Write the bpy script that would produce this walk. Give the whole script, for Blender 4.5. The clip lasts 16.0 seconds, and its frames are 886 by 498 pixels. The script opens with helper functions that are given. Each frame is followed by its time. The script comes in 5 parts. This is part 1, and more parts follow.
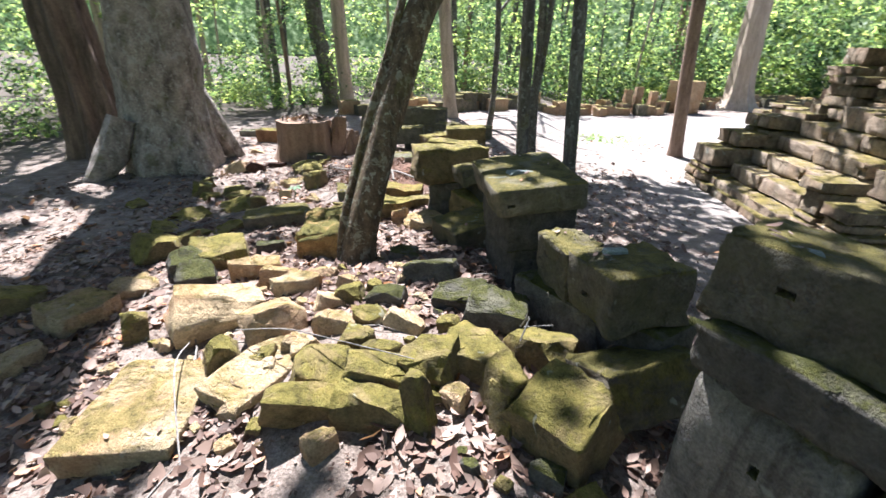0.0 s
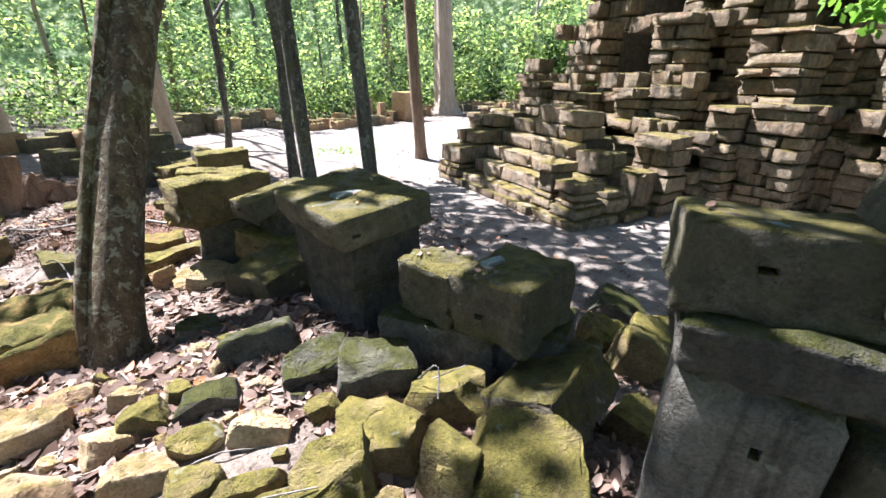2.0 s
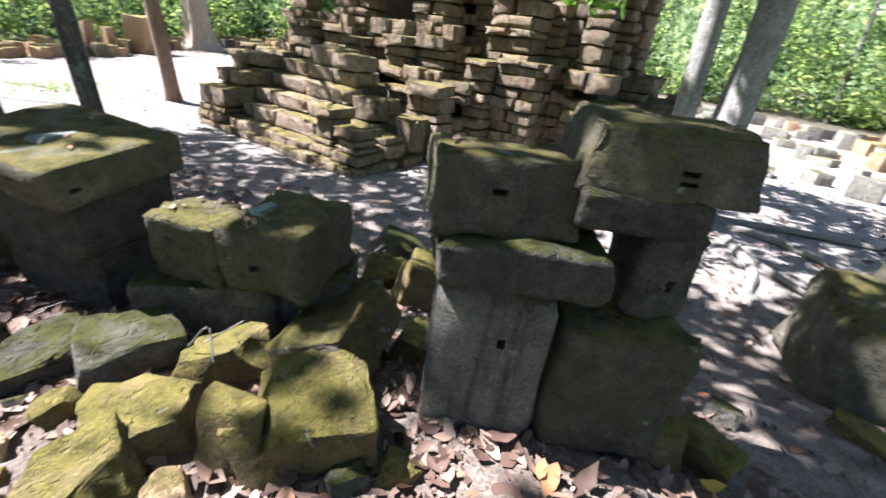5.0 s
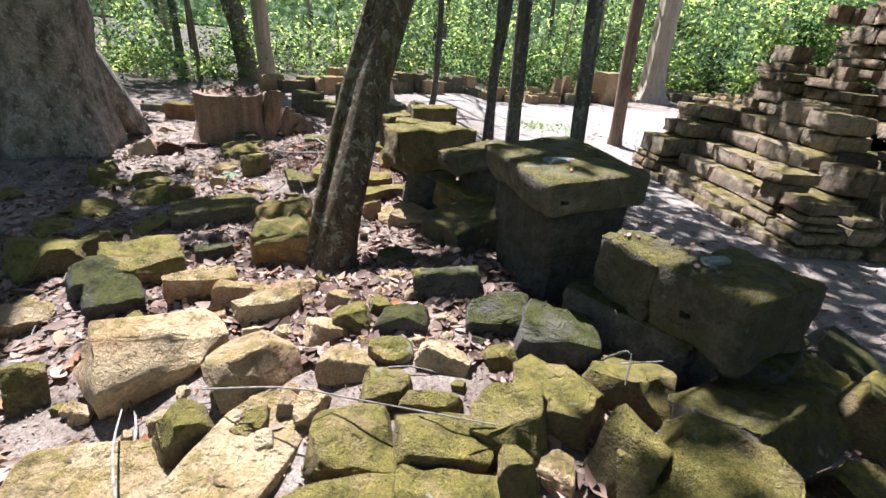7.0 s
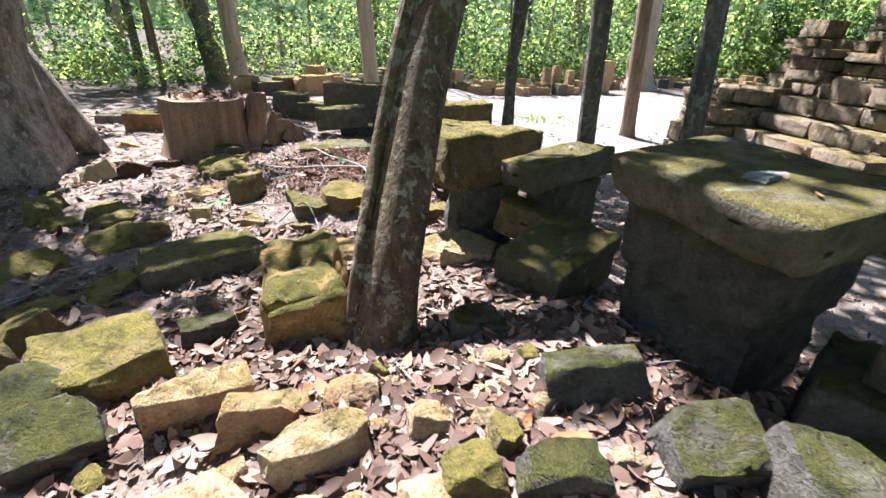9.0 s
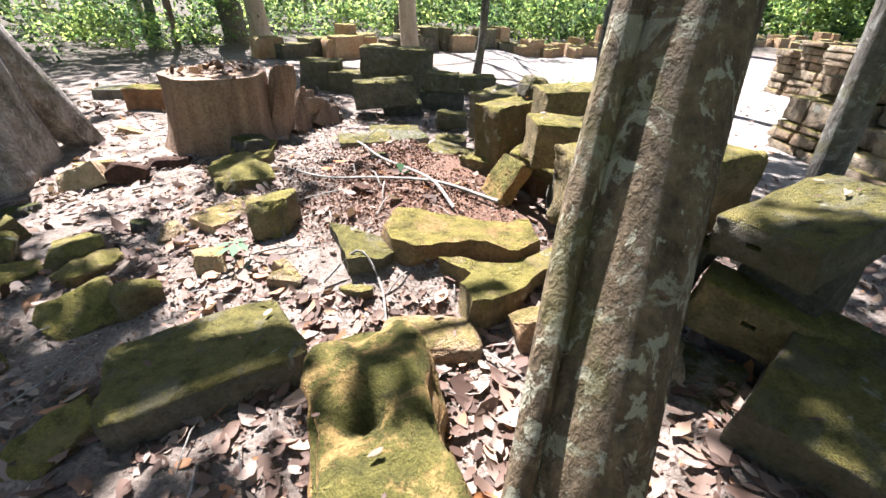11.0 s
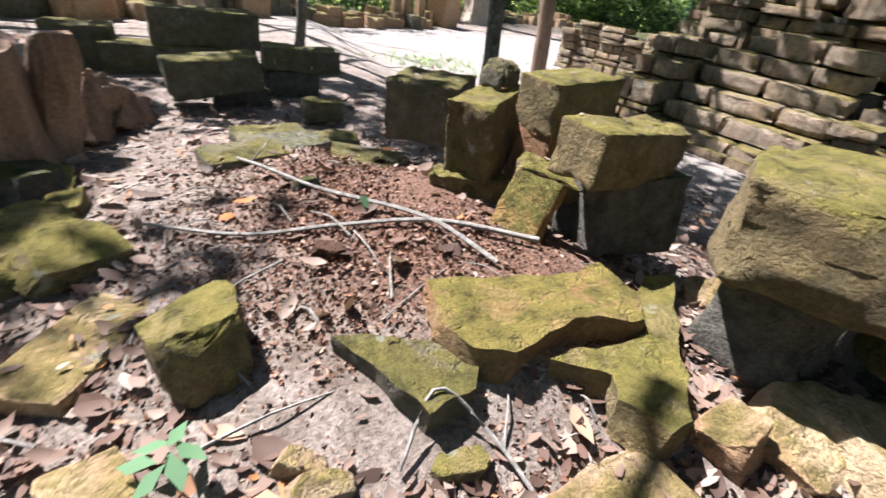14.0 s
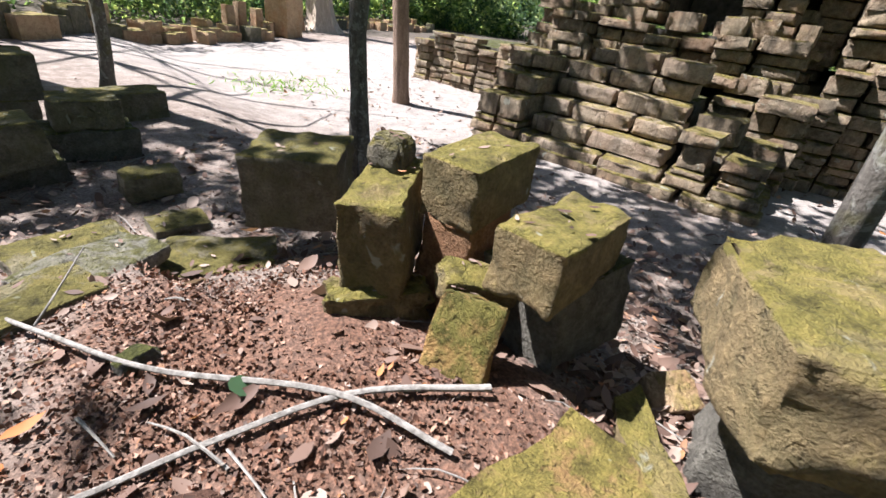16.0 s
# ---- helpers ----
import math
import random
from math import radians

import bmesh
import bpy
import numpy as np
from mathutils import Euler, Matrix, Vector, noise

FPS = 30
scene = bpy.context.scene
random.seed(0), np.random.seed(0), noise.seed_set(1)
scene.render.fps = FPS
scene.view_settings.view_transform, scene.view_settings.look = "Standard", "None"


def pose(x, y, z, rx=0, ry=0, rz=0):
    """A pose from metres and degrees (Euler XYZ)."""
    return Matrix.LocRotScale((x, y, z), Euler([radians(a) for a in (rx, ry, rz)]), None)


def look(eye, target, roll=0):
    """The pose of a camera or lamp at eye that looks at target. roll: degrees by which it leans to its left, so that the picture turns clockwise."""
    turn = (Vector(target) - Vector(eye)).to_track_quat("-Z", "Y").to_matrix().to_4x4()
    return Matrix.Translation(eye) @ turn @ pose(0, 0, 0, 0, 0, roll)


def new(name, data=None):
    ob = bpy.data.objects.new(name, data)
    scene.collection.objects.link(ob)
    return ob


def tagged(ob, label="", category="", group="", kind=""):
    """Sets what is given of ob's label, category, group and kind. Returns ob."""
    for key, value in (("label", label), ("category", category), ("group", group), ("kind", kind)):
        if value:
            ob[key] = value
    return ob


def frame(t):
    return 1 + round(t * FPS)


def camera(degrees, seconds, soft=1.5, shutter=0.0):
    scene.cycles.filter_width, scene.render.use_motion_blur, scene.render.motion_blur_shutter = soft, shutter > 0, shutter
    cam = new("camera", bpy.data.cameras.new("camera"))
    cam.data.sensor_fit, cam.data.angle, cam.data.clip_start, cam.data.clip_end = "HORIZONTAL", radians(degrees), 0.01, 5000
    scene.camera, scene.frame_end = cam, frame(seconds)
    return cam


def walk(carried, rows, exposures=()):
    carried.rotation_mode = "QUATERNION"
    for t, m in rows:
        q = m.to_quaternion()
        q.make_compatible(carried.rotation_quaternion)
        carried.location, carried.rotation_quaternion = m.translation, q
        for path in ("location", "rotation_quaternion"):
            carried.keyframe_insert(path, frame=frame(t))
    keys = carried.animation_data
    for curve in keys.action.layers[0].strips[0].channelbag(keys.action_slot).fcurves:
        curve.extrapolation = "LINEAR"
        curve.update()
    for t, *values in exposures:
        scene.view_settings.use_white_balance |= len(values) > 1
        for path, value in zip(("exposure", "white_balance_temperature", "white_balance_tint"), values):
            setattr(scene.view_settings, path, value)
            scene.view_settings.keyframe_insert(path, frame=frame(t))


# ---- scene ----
cam = camera(90.0, 16.0, shutter=0.2)
PATH = [
    (0, (1.442, 0.066, 1.856), (1.042, 1.844, 1.032), 1.8),
    (0.5, (1.245, 0.132, 1.733), (1.168, 1.954, 0.912), 1.1),
    (1, (1.019, 0.41, 1.664), (1.15, 2.244, 0.877), 2.8),
    (1.5, (0.978, 0.597, 1.709), (1.443, 2.386, 0.946), 0.2),
    (2, (0.949, 0.595, 1.747), (1.602, 2.336, 1.01), 1.1),
    (2.5, (0.935, 0.597, 1.749), (1.916, 2.185, 1.031), 2.9),
    (3, (1.049, 0.574, 1.735), (2.486, 1.769, 1.022), 2.6),
    (3.2, (1.087, 0.568, 1.723), (2.618, 1.642, 1.015), 2.9),
    (4.2, (1.045, 0.556, 1.712), (2.74, 1.16, 0.905), 5.5),
    (5.3, (0.967, 0.541, 1.699), (2.064, 1.947, 0.793), 8.0),
    (5.5, (0.926, 0.533, 1.691), (1.829, 2.061, 0.769), 8.0),
    (6, (0.82, 0.527, 1.681), (1.132, 2.27, 0.751), 6.5),
    (6.5, (0.771, 0.518, 1.686), (0.818, 2.297, 0.774), 4.4),
    (7, (0.734, 0.598, 1.662), (0.704, 2.404, 0.803), 5.6),
    (7.5, (0.661, 0.812, 1.602), (0.603, 2.638, 0.788), 2.1),
    (8, (0.506, 1.007, 1.553), (0.56, 2.833, 0.738), 3.2),
    (8.2, (0.431, 1.096, 1.537), (0.486, 2.919, 0.717), 3.1),
    (10.3, (-0.329, 2.544, 1.457), (-0.26, 4.315, 0.531), 4.6),
    (10.5, (-0.374, 2.689, 1.463), (-0.431, 4.46, 0.535), 2.3),
    (11, (-0.404, 2.857, 1.454), (-0.425, 4.578, 0.436), 3.2),
    (11.5, (-0.579, 3.093, 1.425), (-0.45, 4.87, 0.517), 6.1),
    (12, (-0.875, 3.301, 1.37), (-1.131, 5.07, 0.473), 5.7),
    (12.5, (-1.131, 3.472, 1.345), (-1.423, 5.245, 0.467), 2.4),
    (13, (-1.353, 3.663, 1.318), (-1.564, 5.437, 0.418), -1.0),
    (13.5, (-1.423, 3.88, 1.251), (-1.126, 5.578, 0.238), 8.1),
    (14, (-1.311, 4.021, 1.271), (-0.472, 5.512, 0.235), 8.9),
    (14.5, (-1.201, 4.251, 1.392), (0.004, 5.477, 0.369), 8.4),
    (15, (-1.063, 4.419, 1.473), (0.198, 5.587, 0.45), 6.4),
    (15.5, (-1.043, 4.529, 1.481), (0.231, 5.688, 0.465), 7.4),
    (16, (-1.065, 4.733, 1.449), (0.214, 5.931, 0.486), 8.5),
]
EXPOSURES = [(t, stops, 5950 if t < 9 else 6150, 14) for t, stops in ((0, 2.4), (1, 2.35), (2, 2.5), (3, 2.5), (5.3, 2.4), (6, 2.2), (7, 2.0), (8, 2.05), (10.3, 2.65), (11.2, 2.6), (12, 2.25), (12.5, 2.1), (14, 2.0), (16, 1.95))]
walk(cam, [(t, look(eye, target, roll)) for t, eye, target, roll in PATH], EXPOSURES)

# ---- light ----
SUN = Vector((-0.42, 0.66, 1.2)).normalized()      # towards the sun
world = bpy.data.worlds.new("sky")
scene.world = world
world.use_nodes = True
sky = world.node_tree.nodes.new("ShaderNodeTexSky")
sky.sky_type, sky.sun_disc = "NISHITA", False
sky.sun_elevation = math.asin(SUN.z)
sky.sun_rotation = math.atan2(SUN.x, SUN.y)
back = world.node_tree.nodes["Background"]
back.inputs["Strength"].default_value = 0.048
world.node_tree.links.new(sky.outputs[0], back.inputs["Color"])
sun = new("sun", bpy.data.lights.new("sun", "SUN"))
sun.data.energy, sun.data.angle, sun.data.color = 5.0, radians(0.5), (1.0, 0.955, 0.91)
sun.matrix_world = look(SUN * 60, (0, 0, 0))


# ---- materials ----
class Nodes:
    """A node material, built socket by socket."""

    def __init__(self, name):
        self.m = bpy.data.materials.new(name)
        self.m.use_nodes = True
        self.t = self.m.node_tree
        self.b = self.t.nodes["Principled BSDF"]
        self.pos = self.node("ShaderNodeNewGeometry")

    def node(self, kind):
        return self.t.nodes.new(kind)

    def link(self, a, b):
        self.t.links.new(a, b)

    def noise(self, scale, detail=5, rough=0.6, stretch=None, distort=0.0):
        n = self.node("ShaderNodeTexNoise")
        n.inputs["Scale"].default_value, n.inputs["Detail"].default_value = scale, detail
        n.inputs["Roughness"].default_value, n.inputs["Distortion"].default_value = rough, distort
        src = self.pos.outputs["Position"]
        if stretch:
            mp = self.node("ShaderNodeMapping")
            mp.inputs["Scale"].default_value = stretch
            self.link(src, mp.inputs["Vector"])
            src = mp.outputs[0]
        self.link(src, n.inputs["Vector"])
        return n.outputs["Fac"]

    def ramp(self, fac, stops):
        r = self.node("ShaderNodeValToRGB")
        els = r.color_ramp.elements
        while len(els) < len(stops):
            els.new(0.5)
        for e, (p, c) in zip(els, stops):
            e.position, e.color = p, (c if len(c) == 4 else (*c, 1))
        self.link(fac, r.inputs["Fac"])
        return r.outputs["Color"]

    def step(self, fac, lo, hi):
        r = self.node("ShaderNodeMapRange")
        r.interpolation_type = "SMOOTHSTEP"
        r.inputs["From Min"].default_value, r.inputs["From Max"].default_value = lo, hi
        self.link(fac, r.inputs["Value"])
        return r.outputs["Result"]

    def math(self, op, a, b):
        n = self.node("ShaderNodeMath")
        n.operation = op
        for i, v in enumerate((a, b)):
            if isinstance(v, (int, float)):
                n.inputs[i].default_value = v
            else:
                self.link(v, n.inputs[i])
        return n.outputs[0]

    def mix(self, fac, a, b, how="MIX"):
        n = self.node("ShaderNodeMix")
        n.data_type, n.blend_type = "RGBA", how
        for sock, v in ((n.inputs[0], fac), (n.inputs[6], a), (n.inputs[7], b)):
            if isinstance(v, (int, float)):
                sock.default_value = v
            elif isinstance(v, tuple):
                sock.default_value = (*v, 1)
            else:
                self.link(v, sock)
        return n.outputs[2]

    def up(self):
        s = self.node("ShaderNodeSeparateXYZ")
        self.link(self.pos.outputs["Normal"], s.inputs[0])
        return s.outputs["Z"]

    def rand(self):
        return self.node("ShaderNodeObjectInfo").outputs["Random"]

    def island(self):
        return self.pos.outputs["Random Per Island"]

    def done(self, colour, height=None, rough=0.9, bump=0.02, strength=0.6):
        self.link(colour, self.b.inputs["Base Color"])
        self.b.inputs["Roughness"].default_value = rough
        self.b.inputs["Specular IOR Level"].default_value = 0.25
        if height is not None:
            n = self.node("ShaderNodeBump")
            n.inputs["Distance"].default_value, n.inputs["Strength"].default_value = bump, strength
            self.link(height, n.inputs["Height"])
            self.link(n.outputs[0], self.b.inputs["Normal"])
        return self.m


def stone(name, dark, light, moss=0.5, mossy=(0.15, 0.135, 0.022), red=0.0, spots=0.68, streak=False, algae=0.0):
    n = Nodes(name)
    big, mid, fine = n.noise(2.3, 4), n.noise(11, 6, 0.65), n.noise(70, 5, 0.7)
    c = n.ramp(mid, [(0.3, dark), (0.7, light)])
    c = n.mix(n.math("MULTIPLY", n.step(big, 0.4, 0.7), red), c, (0.34, 0.17, 0.085))
    if streak:
        st = n.noise(1.0, 5, 0.6, stretch=(9, 9, 0.7))
        c = n.mix(n.math("MULTIPLY", n.step(st, 0.5, 0.7), 0.65), c, (0.045, 0.04, 0.034))
    c = n.mix(0.8, c, n.ramp(fine, [(0.33, (0.55, 0.54, 0.52)), (0.62, (1.12, 1.12, 1.12))]), "MULTIPLY")
    tint = n.ramp(n.rand(), [(0, (0.78, 0.74, 0.7)), (0.5, (1, 0.98, 0.94)), (1, (1.15, 1.1, 1.0))])
    c = n.mix(1.0, c, tint, "MULTIPLY")
    if algae:
        c = n.mix(n.math("MULTIPLY", n.step(n.noise(3.4, 5, 0.65), 0.38, 0.62), algae), c, (0.088, 0.088, 0.040))
    # moss on what faces up, broken by noise
    m = n.math("ADD", n.math("MULTIPLY", n.up(), 0.85), n.math("ADD", mid, n.math("MULTIPLY", big, 0.9)))
    m = n.step(m, 1.62 - moss, 1.92 - moss)
    mc = n.ramp(n.noise(9, 8, 0.75), [(0.34, tuple(v * 0.30 for v in mossy)), (0.50, mossy), (0.72, (mossy[0] * 1.7, mossy[1] * 1.55, mossy[2] * 1.8))])
    mc = n.mix(0.7, mc, n.ramp(n.noise(120, 4, 0.8), [(0.33, (0.48, 0.47, 0.45)), (0.62, (1.2, 1.2, 1.15))]), "MULTIPLY")
    bare = n.step(n.noise(5.5, 6, 0.72, distort=0.4), 0.50, 0.60)
    m = n.math("MULTIPLY", m, n.math("SUBTRACT", 1.0, n.math("MULTIPLY", bare, 0.6)))
    c = n.mix(m, c, mc)
    # pale lichen
    li = n.step(n.noise(7.5, 3, 0.5, distort=0.6), spots, spots + 0.05)
    c = n.mix(n.math("MULTIPLY", li, 0.55), c, (0.34, 0.36, 0.31))
    pits = n.step(n.noise(16, 4, 0.6), 0.28, 0.42)
    h = n.math("ADD", n.math("MULTIPLY", mid, 1.2), n.math("ADD", n.math("MULTIPLY", fine, 0.45), n.math("MULTIPLY", pits, 0.5)))
    h = n.math("ADD", h, n.math("MULTIPLY", n.math("MULTIPLY", n.noise(160, 3, 0.8), m), 0.5))
    return n.done(c, h, 0.95, 0.045, 1.0)


def bark(name, a, b, spot=None, stretch=(14, 14, 2.2), bump=0.03):
    n = Nodes(name)
    rib, fine = n.noise(1.0, 6, 0.65, stretch=stretch), n.noise(45, 5, 0.7)
    c = n.ramp(rib, [(0.32, a), (0.68, b)])
    c = n.mix(0.75, c, n.ramp(fine, [(0.32, (0.4, 0.4, 0.4)), (0.64, (1.1, 1.1, 1.1))]), "MULTIPLY")
    if spot:
        s = n.step(n.noise(20.0, 4, 0.65, stretch=(1, 1, 0.7), distort=0.5), 0.58, 0.63)
        c = n.mix(n.math("MULTIPLY", s, 0.7), c, spot)
        s3 = n.step(n.noise(8.0, 5, 0.7, distort=0.8), 0.55, 0.6)
        c = n.mix(n.math("MULTIPLY", s3, 0.6), c, tuple(v * 0.85 for v in spot))
        s2 = n.step(n.noise(4.0, 3, 0.6), 0.55, 0.68)
        c = n.mix(n.math("MULTIPLY", s2, 0.5), c, (0.10, 0.095, 0.03))
    return n.done(c, n.math("ADD", rib, n.math("MULTIPLY", fine, 0.35)), 0.9, bump, 0.9)


def leafy(name, stops, back=0.45, shade_patchy=False):
    n = Nodes(name)
    c = n.ramp(n.island(), stops)
    # dark bluish noise patches put shaded depth into the leaf colour
    if shade_patchy:
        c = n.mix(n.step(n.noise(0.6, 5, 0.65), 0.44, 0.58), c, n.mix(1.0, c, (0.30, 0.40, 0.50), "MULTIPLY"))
    n.link(c, n.b.inputs["Base Color"])
    n.b.inputs["Roughness"].default_value = 0.7
    n.b.inputs["Specular IOR Level"].default_value = 0.3
    tr = n.node("ShaderNodeBsdfTranslucent")
    n.link(n.mix(1.0, c, (1.65, 1.6, 1.15), "MULTIPLY"), tr.inputs["Color"])
    ms = n.node("ShaderNodeMixShader")
    ms.inputs[0].default_value = back
    n.link(n.b.outputs[0], ms.inputs[1])
    n.link(tr.outputs[0], ms.inputs[2])
    n.link(ms.outputs[0], n.t.nodes["Material Output"].inputs["Surface"])
    return n.m


def soil():
    n = Nodes("forest_soil")
    big, mid, fine = n.noise(0.55, 5), n.noise(5, 6, 0.7), n.noise(60, 5, 0.75)
    sep = n.node("ShaderNodeSeparateXYZ")
    n.link(n.pos.outputs["Position"], sep.inputs[0])
    x, y, z = sep.outputs
    c = n.ramp(mid, [(0.3, (0.11, 0.086, 0.07)), (0.5, (0.22, 0.178, 0.15)), (0.72, (0.345, 0.295, 0.26))])
    # red-brown crumbly earth on the mound, pale sand on the clearing
    crumb = n.step(n.math("ADD", z, n.math("MULTIPLY", big, 0.25)), 0.33, 0.44)
    crumb = n.math("MULTIPLY", crumb, n.step(y, 3.3, 4.3))
    c = n.mix(n.math("MULTIPLY", crumb, 0.8), c, n.ramp(fine, [(0.3, (0.055, 0.024, 0.014)), (0.7, (0.22, 0.105, 0.062))]))
    sand = n.math("MULTIPLY", n.step(n.math("ADD", x, n.math("MULTIPLY", y, 0.45)), 4.6, 8.5), n.step(big, 0.2, 0.45))
    ex = n.math("DIVIDE", n.math("SUBTRACT", x, 12.0), 16.0)
    ey = n.math("DIVIDE", n.math("SUBTRACT", y, 9.0), 11.5)
    inside = n.math("SUBTRACT", 1.0, n.step(n.math("ADD", n.math("MULTIPLY", ex, ex), n.math("MULTIPLY", ey, ey)), 0.8, 1.15))
    sand = n.math("MULTIPLY", sand, inside)
    # soil darkened outside the clearing: tree shade put into the ground colour
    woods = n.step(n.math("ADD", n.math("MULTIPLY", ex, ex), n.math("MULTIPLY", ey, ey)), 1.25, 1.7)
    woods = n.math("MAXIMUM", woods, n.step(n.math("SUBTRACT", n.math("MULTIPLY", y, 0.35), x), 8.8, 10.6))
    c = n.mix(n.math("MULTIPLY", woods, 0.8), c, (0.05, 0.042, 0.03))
    c = n.mix(n.math("MULTIPLY", sand, 0.75), c, n.ramp(mid, [(0.3, (0.24, 0.22, 0.205)), (0.7, (0.38, 0.355, 0.33))]))
    c = n.mix(0.85, c, n.ramp(fine, [(0.33, (0.3, 0.29, 0.28)), (0.64, (1.15, 1.15, 1.15))]), "MULTIPLY")
    h = n.math("ADD", mid, n.math("MULTIPLY", fine, 0.5))
    return n.done(c, h, 0.95, 0.03, 0.9)


MOSSY = stone("mossy_sandstone", (0.085, 0.08, 0.066), (0.22, 0.20, 0.165), 0.42, (0.150, 0.132, 0.038), algae=0.5)
# brighter, yellower copy of the mossy stone; the moss colour carries sunlight
LUMP = stone("sun_toned_mossy_rough_stone", (0.11, 0.09, 0.05), (0.30, 0.225, 0.12), 0.50, (0.205, 0.178, 0.046), algae=0.3)
SLAB = stone("brown_worn_mossy_slab", (0.17, 0.12, 0.06), (0.36, 0.26, 0.14), 0.34, (0.21, 0.175, 0.045), red=0.7, spots=0.72)
ORANGE = stone("orange_faced_stone", (0.20, 0.12, 0.05), (0.42, 0.28, 0.12), 0.44, (0.125, 0.115, 0.028), spots=0.7)
# pale yellow rubble copy: sunlight is put into the stone and moss colour
YELLOW = stone("sun_toned_yellow_stone", (0.30, 0.245, 0.155), (0.56, 0.45, 0.31), 0.02, (0.26, 0.205, 0.075), red=0.6)
# weathered stone for blocks under others, darkened so its colour carries their shade
DARK = stone("weathered_shade_toned_stone", (0.06, 0.058, 0.053), (0.16, 0.155, 0.14), 0.28, (0.07, 0.075, 0.018), spots=0.77)
RED = stone("reddish_laterite", (0.14, 0.078, 0.045), (0.30, 0.185, 0.115), 0.25, red=0.6, spots=0.75)
BROWN = stone("dark_brown_clod", (0.035, 0.018, 0.014), (0.10, 0.055, 0.04), -0.6, spots=0.9)
PLAIN = stone("grey_sandstone", (0.17, 0.168, 0.155), (0.36, 0.35, 0.32), 0.10, (0.10, 0.10, 0.03), spots=0.68, streak=True)
RUIN = stone("temple_sandstone", (0.13, 0.11, 0.085), (0.36, 0.30, 0.225), 0.25, (0.18, 0.15, 0.045), red=0.3, spots=0.66, streak=True)
# paler copy of the temple stone: the lit look of the steps, in colour
STAIR = stone("worn_sun_toned_stair_sandstone", (0.21, 0.175, 0.14), (0.44, 0.37, 0.30), 0.05, (0.20, 0.165, 0.045), red=0.2, spots=0.72, streak=True)
# far stone lightened and warmed, so its colour holds the sun
FAR = stone("sun_toned_far_stone", (0.30, 0.21, 0.14), (0.50, 0.37, 0.25), 0.2, (0.22, 0.19, 0.06), red=0.6, spots=0.8)
SOIL = soil()
BARK_BIG = bark("grey_smooth_bark", (0.10, 0.085, 0.074), (0.46, 0.395, 0.345), (0.42, 0.40, 0.37), stretch=(7, 7, 3.5), bump=0.09)
BARK_SPOT = bark("pale_spotted_bark", (0.20, 0.19, 0.17), (0.40, 0.385, 0.355), (0.5, 0.49, 0.46))
LICHEN = stone("pale_lichen", (0.20, 0.25, 0.25), (0.36, 0.42, 0.41), -0.8, spots=0.95)
BARK_A = bark("lichen_spotted_bark", (0.05, 0.036, 0.022), (0.20, 0.145, 0.09), (0.34, 0.33, 0.25), stretch=(17, 17, 7), bump=0.045)
BARK_DARK = bark("dark_thin_bark", (0.06, 0.052, 0.045), (0.17, 0.155, 0.135), (0.25, 0.25, 0.23))
BARK_FLUTED = bark("fluted_brown_bark", (0.06, 0.043, 0.033), (0.22, 0.16, 0.12), stretch=(12, 12, 1.0), bump=0.05)
BARK_PALE = bark("pale_bark", (0.30, 0.235, 0.18), (0.52, 0.43, 0.34), stretch=(10, 10, 1.2), bump=0.015)
BARK_RED = bark("red_brown_bark", (0.15, 0.10, 0.075), (0.33, 0.235, 0.18))
STUMP = bark("rotting_stump_wood", (0.15, 0.095, 0.062), (0.30, 0.20, 0.14), stretch=(9, 9, 1.1), bump=0.025)
TWIG = bark("weathered_branch_wood", (0.15, 0.138, 0.122), (0.32, 0.30, 0.275), stretch=(30, 30, 30), bump=0.006)
LITTER = leafy("dry_leaves", [(0, (0.045, 0.027, 0.02)), (0.35, (0.105, 0.062, 0.046)), (0.65, (0.18, 0.12, 0.092)), (0.9, (0.30, 0.235, 0.195)), (1, (0.33, 0.14, 0.05))], 0.12)
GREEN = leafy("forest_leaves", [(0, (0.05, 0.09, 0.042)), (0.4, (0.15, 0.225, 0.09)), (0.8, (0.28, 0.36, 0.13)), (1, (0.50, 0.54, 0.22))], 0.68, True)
CRUMB = leafy("earth_crumbs", [(0, (0.035, 0.017, 0.011)), (0.7, (0.15, 0.07, 0.042)), (1, (0.27, 0.17, 0.12))], 0.02)
FLAKE = leafy("orange_flakes", [(0, (0.30, 0.10, 0.03)), (1, (0.38, 0.14, 0.045))], 0.1)
GOLD = leafy("yellow_leaves", [(0, (0.55, 0.38, 0.05)), (1, (0.6, 0.42, 0.08))], 0.3)
FRESH = leafy("young_leaves", [(0, (0.08, 0.17, 0.03)), (1, (0.16, 0.30, 0.05))], 0.5)
SEEDLING = leafy("blue_green_leaves", [(0, (0.06, 0.14, 0.07)), (1, (0.12, 0.22, 0.11))], 0.3)
CANOPY = leafy("canopy_leaves", [(0, (0.03, 0.06, 0.016)), (1, (0.07, 0.12, 0.03))], 0.3)


# ---- building helpers ----
def seg_dist(px, py, a, b):
    dx, dy = b[0] - a[0], b[1] - a[1]
    u = np.clip(((px - a[0]) * dx + (py - a[1]) * dy) / (dx * dx + dy * dy), 0, 1)
    qx, qy = a[0] + u * dx, a[1] + u * dy
    return np.hypot(px - qx, py - qy), dx * (py - qy) - dy * (px - qx)


RIDGE = [(2.3, -1.5), (2.0, 0.9), (1.3, 2.3), (-0.1, 4.8), (-0.5, 6.0)]


